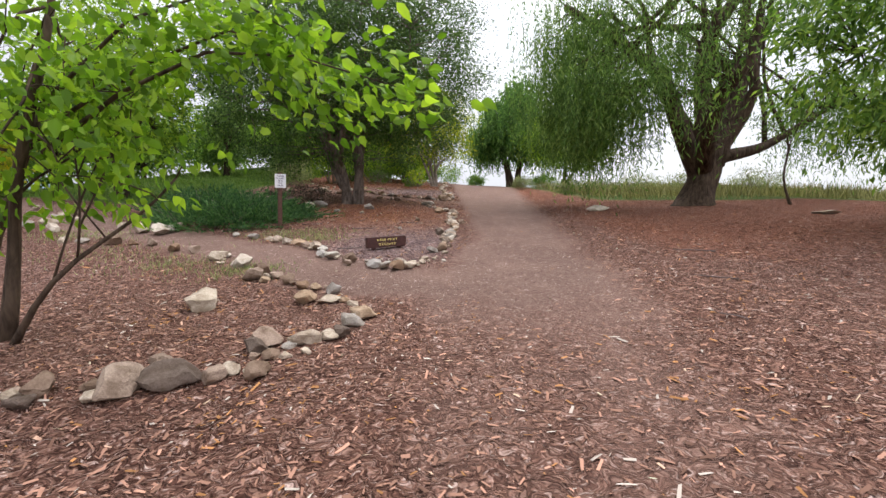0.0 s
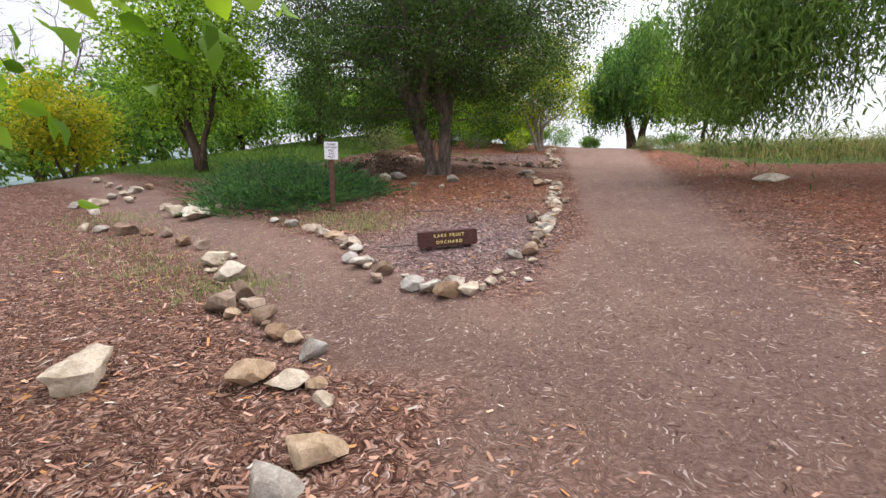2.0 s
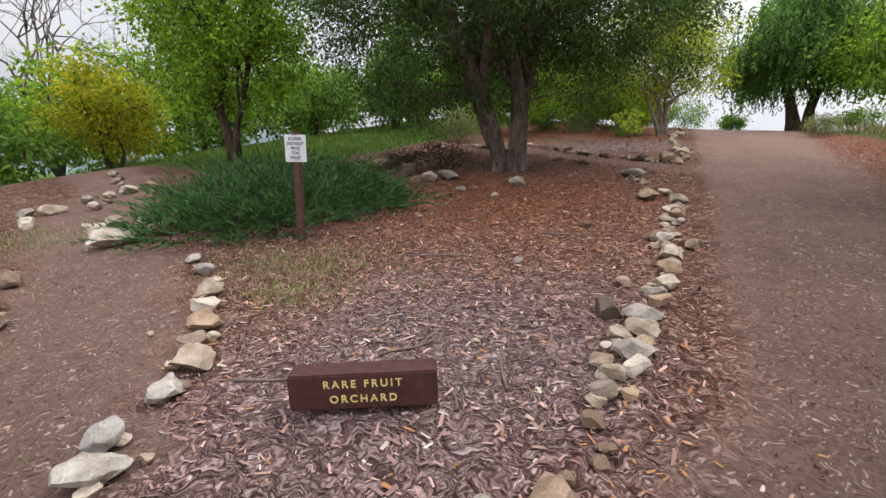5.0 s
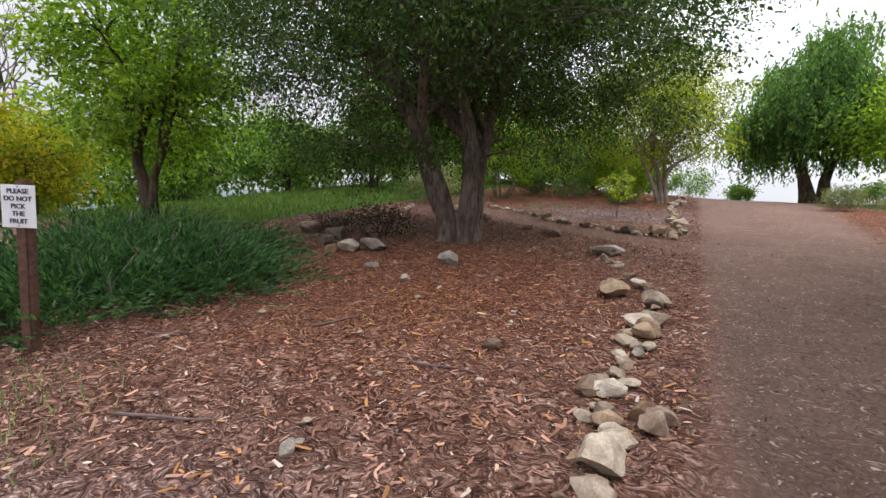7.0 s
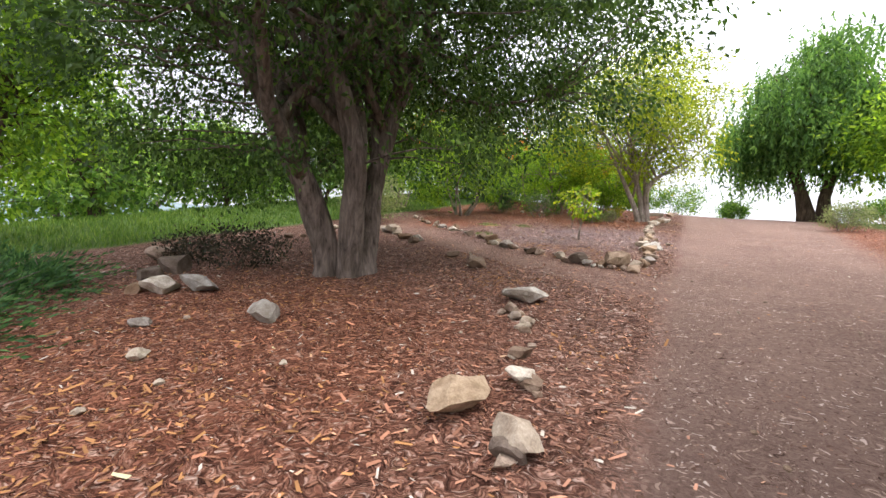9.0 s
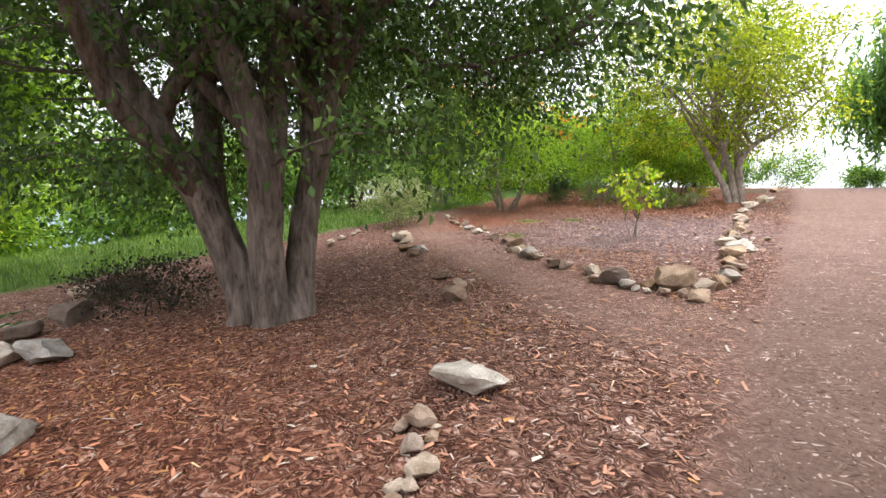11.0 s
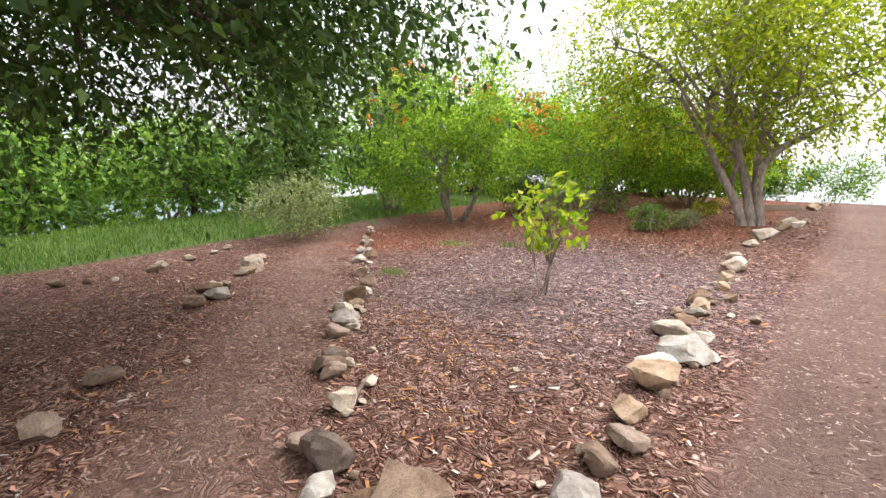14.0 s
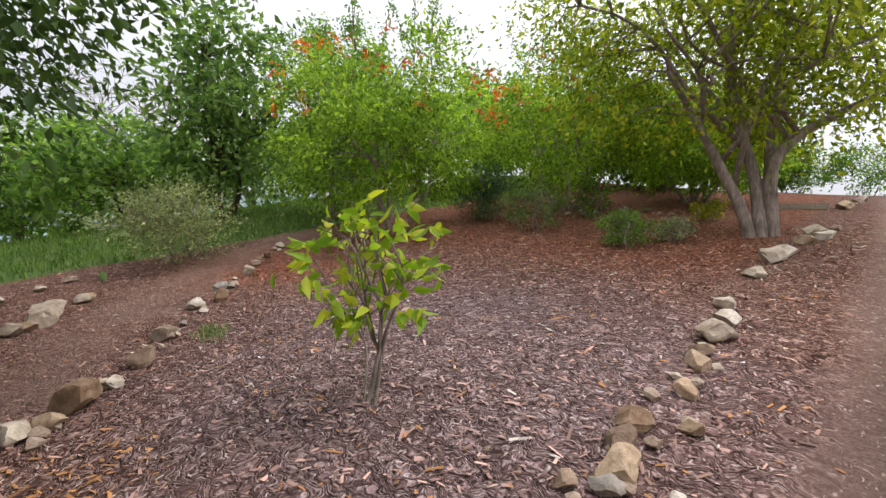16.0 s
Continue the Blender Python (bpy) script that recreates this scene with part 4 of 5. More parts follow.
rng = np.random.default_rng(161)
gx, gy = rng.uniform(-17, -8, 90000), rng.uniform(13.5, 31, 90000)
gm = masks(gx, gy)[1] > rng.uniform(0.3, 0.9, len(gx))
blades("grass", "green grass bank behind the beds", (gx[gm][:20000], gy[gm][:20000]), 0.19, 0.024, M_GRASS, 162)
gx, gy = rng.uniform(6, 26, 60000), rng.uniform(8, 34, 60000)
gm = masks(gx, gy)[1] > rng.uniform(0.3, 0.9, len(gx))
blades("dry_grass", "tall pale dry grass behind the pepper tree", (gx[gm][:14000], gy[gm][:14000]), 0.6, 0.03, M_DRY, 163)
wx = np.concatenate([rng.normal(c[0], c[2], c[3]) for c in ((-3.3, 9.9, 0.55, 900), (-2.6, 9.3, 0.3, 300), (-3.0, 6.5, 0.35, 500), (-4.3, 7.0, 0.5, 400), (-4.6, 24.9, 0.16, 300), (-3.7, 22.7, 0.1, 260), (-3.6, 25.4, 0.12, 200), (-5.8, 7.6, 0.6, 300), (-7.5, 9.2, 0.6, 500))])
wy = np.concatenate([rng.normal(c[1], c[2] * 0.7, c[3]) for c in ((-3.3, 9.9, 0.55, 900), (-2.6, 9.3, 0.3, 300), (-3.0, 6.5, 0.35, 500), (-4.3, 7.0, 0.5, 400), (-4.6, 24.9, 0.16, 300), (-3.7, 22.7, 0.1, 260), (-3.6, 25.4, 0.12, 200), (-5.8, 7.6, 0.6, 300), (-7.5, 9.2, 0.6, 500))])
blades("weeds", "low grey-green weeds among the mulch", (wx, wy), 0.11, 0.012, M_LEAF_GREY, 164)


# ---- stones ----
def rock_mesh(seed, mat, cuts=8, fine=3):
    rng = np.random.default_rng(seed)
    bm = bmesh.new()
    bmesh.ops.create_icosphere(bm, subdivisions=fine, radius=1.0)
    planes = [(Vector(rng.normal(0, 1, 3)).normalized(), rng.uniform(0.46, 0.78)) for _ in range(cuts + 5)]
    for v in bm.verts:
        for nrm, d in planes:
            over = v.co.dot(nrm) - d
            if over > 0:
                v.co -= nrm * over * 0.98
        v.co += v.co.normalized() * (noise.noise(v.co * 2.1 + Vector((seed, 0, 0))) * 0.12 + noise.noise(v.co * 5.5 + Vector((0, seed, 0))) * 0.07 + noise.noise(v.co * 12 + Vector((0, 0, seed))) * 0.03)
    me = bpy.data.meshes.new("stone")
    bm.to_mesh(me)
    bm.free()
    me.materials.append(mat)
    me.shade_smooth()
    me.set_sharp_from_angle(angle=radians(24))
    return me


PALE = [rock_mesh(200 + k, M_PALE, 7 + k % 4) for k in range(9)]
BROWN = [rock_mesh(230 + k, M_BROWN, 4 + k % 4) for k in range(6)]
TAN = [rock_mesh(270 + k, M_TAN, 8, 3) for k in range(5)]
GREYS = [rock_mesh(250 + k, M_GREY, 11, 3) for k in range(3)]
srng = np.random.default_rng(300)


def stone(x, y, size, kinds=PALE, flat=0.6, long=1.3, turn=None, label="", sink=0.3):
    me = kinds[srng.integers(len(kinds))]
    ob = new("stone", me)
    a = srng.uniform(0, 6.28) if turn is None else turn
    r = size * 0.45
    sc = (r * long, r, r * flat)
    ob.matrix_world = Matrix.Translation((x, y, hz(x, y) + 0.02 + sc[2] * (0.85 - sink))) @ Euler((srng.normal(0, 0.12), srng.normal(0, 0.12), a)).to_matrix().to_4x4() @ Matrix.Diagonal((*sc, 1))
    word = {id(PALE): "pale cream border stone", id(BROWN): "brown border stone", id(GREYS): "grey lichened stone", id(TAN): "tan brown stone"}[id(kinds)]
    return tagged(ob, label or word + " set in the mulch", "stone", "border stones")


def stone_row(pts, step_m, size, kinds=PALE, jitter=0.06, brown=0.15):
    for (ax, ay), (bx, by) in zip(pts, pts[1:]):
        d = math.hypot(bx - ax, by - ay)
        u = 0.0
        while u < d:
            s = size * srng.uniform(0.5, 1.25)
            k = BROWN if (kinds is PALE and srng.random() < brown) else kinds
            f = u / d
            stone(ax + (bx - ax) * f + srng.normal(0, jitter), ay + (by - ay) * f + srng.normal(0, jitter), s, k, srng.uniform(0.65, 0.95), srng.uniform(0.95, 1.25),
                  math.atan2(by - ay, bx - ax) + srng.normal(0, 0.5))
            u += step_m * srng.uniform(0.75, 1.12) * s / size


# the sign's island
stone(-0.02, 8.74, 0.15, PALE, 0.66, 1.02)
stone(0.02, 8.82, 0.19, TAN, 0.70, 1.03)
stone(0.14, 8.84, 0.14, PALE, 0.62, 1.08)
stone(0.04, 9.01, 0.17, PALE, 0.83, 1.16)
stone(0.14, 9.08, 0.19, PALE, 0.79, 1.04)
stone(0.13, 9.25, 0.30, PALE, 0.62, 1.06)
stone(-0.03, 9.10, 0.22, TAN, 0.64, 1.02)
stone(0.02, 9.36, 0.12, PALE, 0.65, 1.19)
stone(0.08, 9.40, 0.12, TAN, 0.81, 1.16)
stone(0.17, 9.39, 0.16, PALE, 0.80, 1.04)
stone(-0.04, 9.33, 0.09, PALE, 0.68, 1.13)
stone(0.00, 9.48, 0.19, PALE, 0.78, 1.17)
stone(0.12, 9.55, 0.27, PALE, 0.70, 1.02)
stone(0.12, 9.78, 0.30, PALE, 0.64, 1.13)
stone(-0.10, 9.77, 0.28, BROWN, 0.73, 1.04)
stone(0.21, 10.07, 0.22, PALE, 0.72, 1.02)
stone(0.17, 10.23, 0.18, PALE, 0.83, 1.17)
stone(0.24, 10.44, 0.27, PALE, 0.74, 1.06)
stone(0.25, 10.87, 0.24, PALE, 0.83, 1.11)
stone(0.25, 11.28, 0.30, PALE, 0.82, 1.17)
stone(0.21, 11.68, 0.18, PALE, 0.73, 1.08)
stone(0.05, 12.00, 0.20, BROWN, 0.75, 1.09)
stone(-0.07, 10.45, 0.17, TAN, 0.64, 1.06)
stone(0.43, 11.68, 0.22, BROWN, 0.80, 1.01)
stone(0.13, 12.89, 0.23, PALE, 0.61, 1.13)
stone(0.23, 13.30, 0.34, PALE, 0.67, 1.11)
stone(0.27, 13.98, 0.22, BROWN, 0.72, 1.07)
stone(-2.15, 7.90, 0.27, GREYS, 0.72, 1.04)
stone(-2.17, 7.83, 0.14, GREYS, 0.70, 1.04)
stone(-2.33, 8.16, 0.36, PALE, 0.64, 1.06)
stone(-2.57, 8.32, 0.26, BROWN, 0.69, 1.15)
stone(-2.80, 8.55, 0.31, PALE, 0.68, 1.11)
stone(-2.55, 8.45, 0.14, PALE, 0.83, 1.02)
stone(-3.07, 8.76, 0.34, PALE, 0.62, 1.05)
stone(-3.36, 9.01, 0.29, PALE, 0.79, 1.12)
stone(-3.61, 9.23, 0.21, PALE, 0.66, 1.07)
stone(-4.00, 9.42, 0.29, GREYS, 0.64, 1.09)
stone(-4.48, 9.63, 0.25, GREYS, 0.61, 1.14)
stone(-6.04, 10.14, 0.36, PALE, 0.82, 1.19)
stone(-6.92, 10.54, 0.29, PALE, 0.78, 1.19)
stone(-7.32, 10.85, 0.28, PALE, 0.60, 1.06)
stone(-1.08, 10.71, 0.13, PALE, 0.84, 1.16)
stone(-0.76, 8.80, 0.06, PALE, 0.70, 1.19)
stone(-0.83, 9.12, 0.07, PALE, 0.76, 1.16)
stone(-3.02, 12.13, 0.13, PALE, 0.67, 1.04)
stone(-0.96, 8.80, 0.05, PALE, 0.71, 1.03)
# edge of the path past the island
stone(0.26, 11.06, 0.23, PALE, 0.59, 1.19)
stone(0.30, 11.49, 0.25, PALE, 0.58, 1.00)
stone(0.19, 11.77, 0.16, TAN, 0.61, 1.03)
stone(0.10, 11.67, 0.13, PALE, 0.80, 1.07)
stone(0.13, 11.28, 0.09, PALE, 0.67, 1.02)
stone(0.37, 11.81, 0.18, BROWN, 0.85, 1.08)
stone(0.46, 11.81, 0.21, BROWN, 0.65, 1.01)
stone(0.16, 12.04, 0.25, PALE, 0.61, 1.03)
stone(0.09, 12.12, 0.18, TAN, 0.77, 1.03)
stone(0.17, 12.28, 0.19, PALE, 0.61, 1.10)
stone(0.25, 12.16, 0.15, PALE, 0.66, 1.20)
stone(0.16, 12.57, 0.16, PALE, 0.63, 1.11)
stone(0.24, 13.07, 0.27, PALE, 0.79, 1.08)
stone(0.12, 13.01, 0.16, PALE, 0.85, 1.10)
stone(0.27, 13.44, 0.35, PALE, 0.66, 1.08)
stone(0.04, 14.81, 0.30, PALE, 0.61, 1.08)
stone(-0.16, 14.30, 0.48, PALE, 0.66, 1.18)
stone(-0.75, 12.40, 0.19, BROWN, 0.81, 1.10)
stone(-0.60, 11.85, 0.07, PALE, 0.61, 1.05)
stone(-2.59, 13.92, 0.14, PALE, 0.66, 1.04)
stone(-1.08, 10.77, 0.09, PALE, 0.66, 1.17)
# first bed
stone(-1.93, 3.12, 0.48, BROWN, 0.54, 1.01)
stone(-1.68, 3.15, 0.23, BROWN, 0.83, 1.11)
stone(-1.62, 3.27, 0.19, PALE, 0.85, 1.08)
stone(-1.39, 3.25, 0.25, BROWN, 0.70, 1.13)
stone(-1.58, 3.68, 0.26, BROWN, 0.80, 1.15)
stone(-1.55, 3.85, 0.38, BROWN, 0.62, 1.02)
stone(-1.34, 3.77, 0.15, GREYS, 0.65, 1.17)
stone(-1.22, 3.89, 0.31, PALE, 0.70, 1.18)
stone(-1.05, 3.96, 0.23, PALE, 0.68, 1.13)
stone(-0.95, 4.03, 0.22, BROWN, 0.80, 1.13)
stone(-0.90, 4.29, 0.28, PALE, 0.80, 1.11)
stone(-0.83, 4.51, 0.31, PALE, 0.76, 1.14)
stone(-1.41, 3.55, 0.18, BROWN, 0.67, 1.18)
stone(-1.54, 3.54, 0.13, BROWN, 0.84, 1.01)
stone(-2.13, 3.30, 0.25, BROWN, 0.84, 1.19)
stone(-2.64, 4.83, 0.53, PALE, 0.65, 1.01)
stone(-1.65, 3.37, 0.12, BROWN, 0.82, 1.03)
# foot of the first bed
stone(-2.79, 2.99, 0.25, BROWN, 0.84, 1.13)
stone(-2.36, 2.89, 0.22, PALE, 0.62, 1.03)
stone(-2.76, 2.79, 0.21, BROWN, 0.76, 1.11)
stone(-2.23, 2.99, 0.40, TAN, 0.79, 1.19)
# side path and the tip of the island
stone(-3.74, 7.29, 0.45, PALE, 0.65, 1.00)
stone(-3.62, 7.49, 0.15, PALE, 0.83, 1.00)
stone(-3.09, 6.79, 0.39, PALE, 0.82, 1.02)
stone(-2.59, 6.03, 0.37, BROWN, 0.80, 1.16)
stone(-2.58, 6.30, 0.30, BROWN, 0.82, 1.11)
stone(-2.40, 5.92, 0.18, PALE, 0.82, 1.04)
stone(-2.30, 6.11, 0.22, BROWN, 0.77, 1.07)
stone(-2.07, 5.91, 0.26, BROWN, 0.82, 1.15)
stone(-1.80, 5.67, 0.21, BROWN, 0.72, 1.11)
stone(-1.64, 5.61, 0.21, PALE, 0.61, 1.01)
stone(-1.37, 5.42, 0.27, GREYS, 0.75, 1.10)
stone(-1.60, 5.08, 0.35, PALE, 0.69, 1.12)
stone(-1.31, 5.06, 0.31, PALE, 0.54, 1.07)
stone(-1.14, 5.06, 0.15, PALE, 0.79, 1.10)
stone(-1.01, 4.94, 0.16, PALE, 0.60, 1.17)
stone(-7.32, 8.55, 0.23, PALE, 0.81, 1.02)
stone(-6.86, 8.47, 0.25, PALE, 0.74, 1.08)
stone(-6.24, 8.39, 0.42, BROWN, 0.80, 1.06)
stone(-5.87, 8.39, 0.24, BROWN, 0.66, 1.10)
stone(-5.50, 8.39, 0.26, BROWN, 0.84, 1.02)
stone(-4.83, 7.99, 0.32, BROWN, 0.63, 1.12)
stone(-4.42, 7.90, 0.26, BROWN, 0.82, 1.10)
stone(-9.03, 10.21, 0.41, PALE, 0.71, 1.17)
stone(-9.20, 9.89, 0.29, PALE, 0.79, 1.01)
stone(-8.36, 9.59, 0.33, PALE, 0.82, 1.04)
stone(-9.49, 10.93, 0.32, PALE, 0.68, 1.17)
stone(-9.80, 11.81, 0.43, PALE, 0.71, 1.16)
stone(-9.97, 12.35, 0.41, PALE, 0.64, 1.17)
stone(-9.67, 11.42, 0.28, PALE, 0.64, 1.03)
stone(-6.60, 9.73, 0.51, PALE, 0.72, 1.07)
stone(-6.07, 9.56, 0.56, PALE, 0.74, 1.18)
stone(-6.00, 9.80, 0.43, PALE, 0.78, 1.00)
stone(-6.27, 10.36, 0.39, PALE, 0.68, 1.11)
stone(-7.41, 10.30, 0.32, PALE, 0.72, 1.14)
stone(-2.08, 7.52, 0.24, GREYS, 0.72, 1.02)
stone(-1.84, 7.38, 0.32, GREYS, 0.66, 1.17)
stone(-1.53, 7.15, 0.30, BROWN, 0.69, 1.15)
stone(-1.49, 6.94, 0.16, BROWN, 0.85, 1.13)
stone(-1.08, 6.75, 0.27, GREYS, 0.77, 1.12)
stone(-0.89, 6.70, 0.25, GREYS, 0.68, 1.18)
stone(-0.70, 6.59, 0.30, BROWN, 0.72, 1.18)
stone(-0.68, 6.87, 0.28, PALE, 0.68, 1.17)
stone(-0.51, 6.65, 0.25, PALE, 0.80, 1.12)
stone(-0.35, 6.96, 0.17, PALE, 0.71, 1.03)
stone(-0.41, 6.79, 0.13, PALE, 0.79, 1.07)
stone(-1.19, 6.98, 0.16, GREYS, 0.77, 1.03)
stone(-0.88, 6.91, 0.14, GREYS, 0.62, 1.03)
stone(-0.21, 7.86, 0.24, PALE, 0.80, 1.04)
stone(-0.05, 8.02, 0.29, TAN, 0.83, 1.07)
stone(-0.32, 7.24, 0.16, PALE, 0.74, 1.07)
stone(-0.17, 7.23, 0.10, PALE, 0.76, 1.02)
stone(-0.01, 7.07, 0.09, PALE, 0.70, 1.19)
stone(4.85, 14.3, 0.6, PALE, 0.5, 1.5, 0.1, "pale square block stone on the slope")
# row past the island and stones by the oak
stone(0.11, 14.74, 0.20, BROWN, 0.68, 1.06)
stone(-0.13, 15.24, 0.24, BROWN, 0.61, 1.00)
stone(0.28, 14.08, 0.30, PALE, 0.84, 1.17)
stone(0.30, 13.17, 0.25, TAN, 0.80, 1.16)
stone(0.16, 13.09, 0.13, PALE, 0.84, 1.03)
stone(0.23, 12.78, 0.16, TAN, 0.75, 1.10)
stone(0.25, 12.68, 0.13, PALE, 0.74, 1.19)
stone(0.18, 12.47, 0.10, PALE, 0.79, 1.19)
stone(-3.42, 14.35, 0.24, PALE, 0.63, 1.13)
stone(-2.48, 14.94, 0.41, PALE, 0.77, 1.15)
stone(-4.52, 15.11, 0.47, PALE, 0.75, 1.17)
stone(-4.21, 15.40, 0.53, GREYS, 0.68, 1.19)
stone(-4.77, 14.97, 0.30, BROWN, 0.70, 1.12)
stone(-2.54, 13.86, 0.18, PALE, 0.82, 1.14)
stone(-0.82, 12.99, 0.07, PALE, 0.68, 1.05)
stone(-1.97, 13.27, 0.08, PALE, 0.68, 1.13)
# row up to the flat boulder
stone(-0.61, 16.34, 0.20, TAN, 0.85, 1.18)
stone(-0.51, 16.16, 0.17, TAN, 0.70, 1.08)
stone(-0.34, 16.04, 0.19, PALE, 0.80, 1.06)
stone(-0.32, 15.93, 0.14, PALE, 0.70, 1.00)
stone(-0.36, 15.89, 0.12, PALE, 0.65, 1.11)
stone(-0.47, 16.26, 0.10, TAN, 0.77, 1.12)
# stones by the scrub: the brown kind puts their shade into the colour
stone(-5.34, 15.40, 0.42, BROWN, 0.69, 1.19)
stone(-5.48, 15.87, 0.56, BROWN, 0.76, 1.03)
stone(-6.72, 16.34, 0.68, BROWN, 0.62, 1.19)
# tip of the upper bed
stone(-0.07, 19.72, 0.50, TAN, 0.85, 1.18)
stone(0.18, 19.74, 0.28, PALE, 0.75, 1.06)
stone(0.21, 19.37, 0.31, TAN, 0.62, 1.05)
stone(-0.32, 19.64, 0.23, BROWN, 0.66, 1.19)
stone(-0.70, 19.71, 0.32, BROWN, 0.82, 1.16)
stone(-0.91, 19.72, 0.21, BROWN, 0.64, 1.05)
stone(-0.53, 19.58, 0.24, GREYS, 0.67, 1.19)
stone(-0.41, 19.49, 0.13, PALE, 0.64, 1.16)
stone(-0.29, 19.46, 0.11, PALE, 0.77, 1.11)
stone(0.28, 19.90, 0.22, BROWN, 0.84, 1.05)
stone(0.35, 20.23, 0.31, PALE, 0.73, 1.03)
stone(0.28, 20.10, 0.23, PALE, 0.62, 1.01)
stone(0.30, 20.52, 0.23, BROWN, 0.68, 1.02)
stone(0.34, 20.76, 0.24, BROWN, 0.62, 1.20)
stone(0.26, 21.03, 0.26, PALE, 0.67, 1.18)
stone(0.23, 21.47, 0.39, PALE, 0.78, 1.15)
stone(0.06, 22.46, 0.34, PALE, 0.76, 1.19)
stone(-0.02, 23.47, 0.25, BROWN, 0.82, 1.14)
stone(-0.13, 19.47, 0.14, BROWN, 0.74, 1.14)
stone(0.03, 19.48, 0.14, BROWN, 0.78, 1.11)
stone(-1.10, 20.09, 0.30, PALE, 0.73, 1.03)
stone(-1.54, 20.30, 0.23, BROWN, 0.81, 1.10)
stone(-1.79, 20.49, 0.24, BROWN, 0.62, 1.03)
# next three are low dirt mounds, built from brown stone shapes
stone(-1.91, 18.37, 0.38, BROWN, 0.70, 1.05)
stone(-2.73, 19.19, 0.30, BROWN, 0.70, 1.14)
stone(-2.18, 18.80, 0.24, BROWN, 0.82, 1.07)
stone(-4.42, 20.58, 0.40, PALE, 0.70, 1.08)
stone(-5.54, 21.41, 0.28, PALE, 0.61, 1.18)
stone(-6.54, 22.07, 0.29, PALE, 0.60, 1.19)
stone(-6.07, 21.68, 0.37, PALE, 0.64, 1.03)
stone(-4.93, 20.74, 0.24, PALE, 0.81, 1.16)
# both sides of the upper bed
stone(0.17, 21.72, 0.31, PALE, 0.56, 1.11)
stone(0.26, 22.39, 0.25, PALE, 0.72, 1.14)
stone(0.02, 22.58, 0.26, TAN, 0.65, 1.17)
stone(0.05, 22.82, 0.20, BROWN, 0.85, 1.14)
stone(0.06, 23.26, 0.28, PALE, 0.83, 1.19)
stone(0.30, 23.29, 0.10, PALE, 0.69, 1.17)
stone(0.19, 23.83, 0.17, PALE, 0.81, 1.12)
# flat piece of dark bark, built as a brown stone
stone(-0.07, 23.71, 0.25, BROWN, 0.63, 1.12)
stone(0.06, 24.20, 0.19, PALE, 0.83, 1.06)
stone(-0.00, 24.64, 0.24, PALE, 0.76, 1.18)
stone(-0.04, 25.19, 0.37, PALE, 0.75, 1.01)
stone(-0.06, 25.59, 0.28, PALE, 0.76, 1.05)
stone(-0.20, 28.33, 0.43, PALE, 0.81, 1.13)
stone(-0.16, 28.73, 0.38, PALE, 0.68, 1.18)
stone(-0.23, 27.44, 0.31, PALE, 0.76, 1.07)
stone(-0.07, 29.76, 0.35, PALE, 0.81, 1.18)
stone(-0.05, 30.65, 0.38, PALE, 0.82, 1.18)
stone(0.12, 30.31, 0.36, PALE, 0.76, 1.14)
stone(0.49, 23.27, 0.13, PALE, 0.75, 1.11)
stone(-0.18, 26.05, 0.23, PALE, 0.85, 1.07)
stone(-1.67, 20.35, 0.33, BROWN, 0.53, 1.14)
stone(-2.28, 20.81, 0.27, BROWN, 0.72, 1.11)
stone(-2.48, 21.04, 0.42, PALE, 0.64, 1.05)
stone(-2.28, 21.03, 0.17, PALE, 0.65, 1.01)
stone(-2.86, 21.30, 0.24, PALE, 0.80, 1.18)
stone(-2.85, 21.46, 0.22, PALE, 0.77, 1.02)
stone(-3.05, 21.61, 0.37, BROWN, 0.84, 1.17)
stone(-3.19, 21.84, 0.22, PALE, 0.73, 1.00)
stone(-3.49, 22.10, 0.30, BROWN, 0.81, 1.12)
stone(-3.95, 22.36, 0.29, BROWN, 0.76, 1.00)
stone(-4.73, 22.86, 0.28, PALE, 0.78, 1.01)
stone(-5.35, 23.32, 0.28, PALE, 0.72, 1.03)
stone(-4.73, 20.63, 0.38, BROWN, 0.69, 1.18)
stone(-4.31, 20.27, 0.30, BROWN, 0.79, 1.16)
stone(-4.92, 20.88, 0.22, PALE, 0.67, 1.08)
stone(-5.47, 21.32, 0.31, PALE, 0.75, 1.01)
stone(-5.75, 21.61, 0.55, PALE, 0.70, 1.19)
stone(-6.40, 22.03, 0.27, PALE, 0.79, 1.17)
stone(0.06, 34.79, 0.50, PALE, 0.67, 1.14)
# last stones by the sapling
stone(0.05, 23.15, 0.18, PALE, 0.80, 1.14)
stone(-0.11, 23.07, 0.15, TAN, 0.71, 1.03)
stone(0.16, 23.91, 0.13, PALE, 0.60, 1.18)
stone(-0.04, 23.42, 0.09, PALE, 0.83, 1.06)
stone(0.05, 24.31, 0.15, PALE, 0.79, 1.08)
stone(-0.05, 24.86, 0.18, TAN, 0.76, 1.17)
stone(-2.64, 24.24, 0.15, PALE, 0.68, 1.12)
stone(-2.93, 21.26, 0.20, PALE, 0.66, 1.10)
stone(-0.6, 16.8, 0.5, GREYS, 0.62, 1.3, 0.25, "large flat grey boulder on the mulch")
stone(0.3, 22.05, 0.46, GREYS, 0.55, 1.25, -0.2, "flat grey boulder on the mulch")
# rows in the distance
stone_row([(-4.3, 22.7), (-5.4, 23.5), (-6.4, 24.2), (-7.5, 25.3)], 0.3, 0.2, PALE, 0.06, 0.35)
stone(9.5, 11.2, 0.5, PALE, 0.35, 1.8, 0.0)
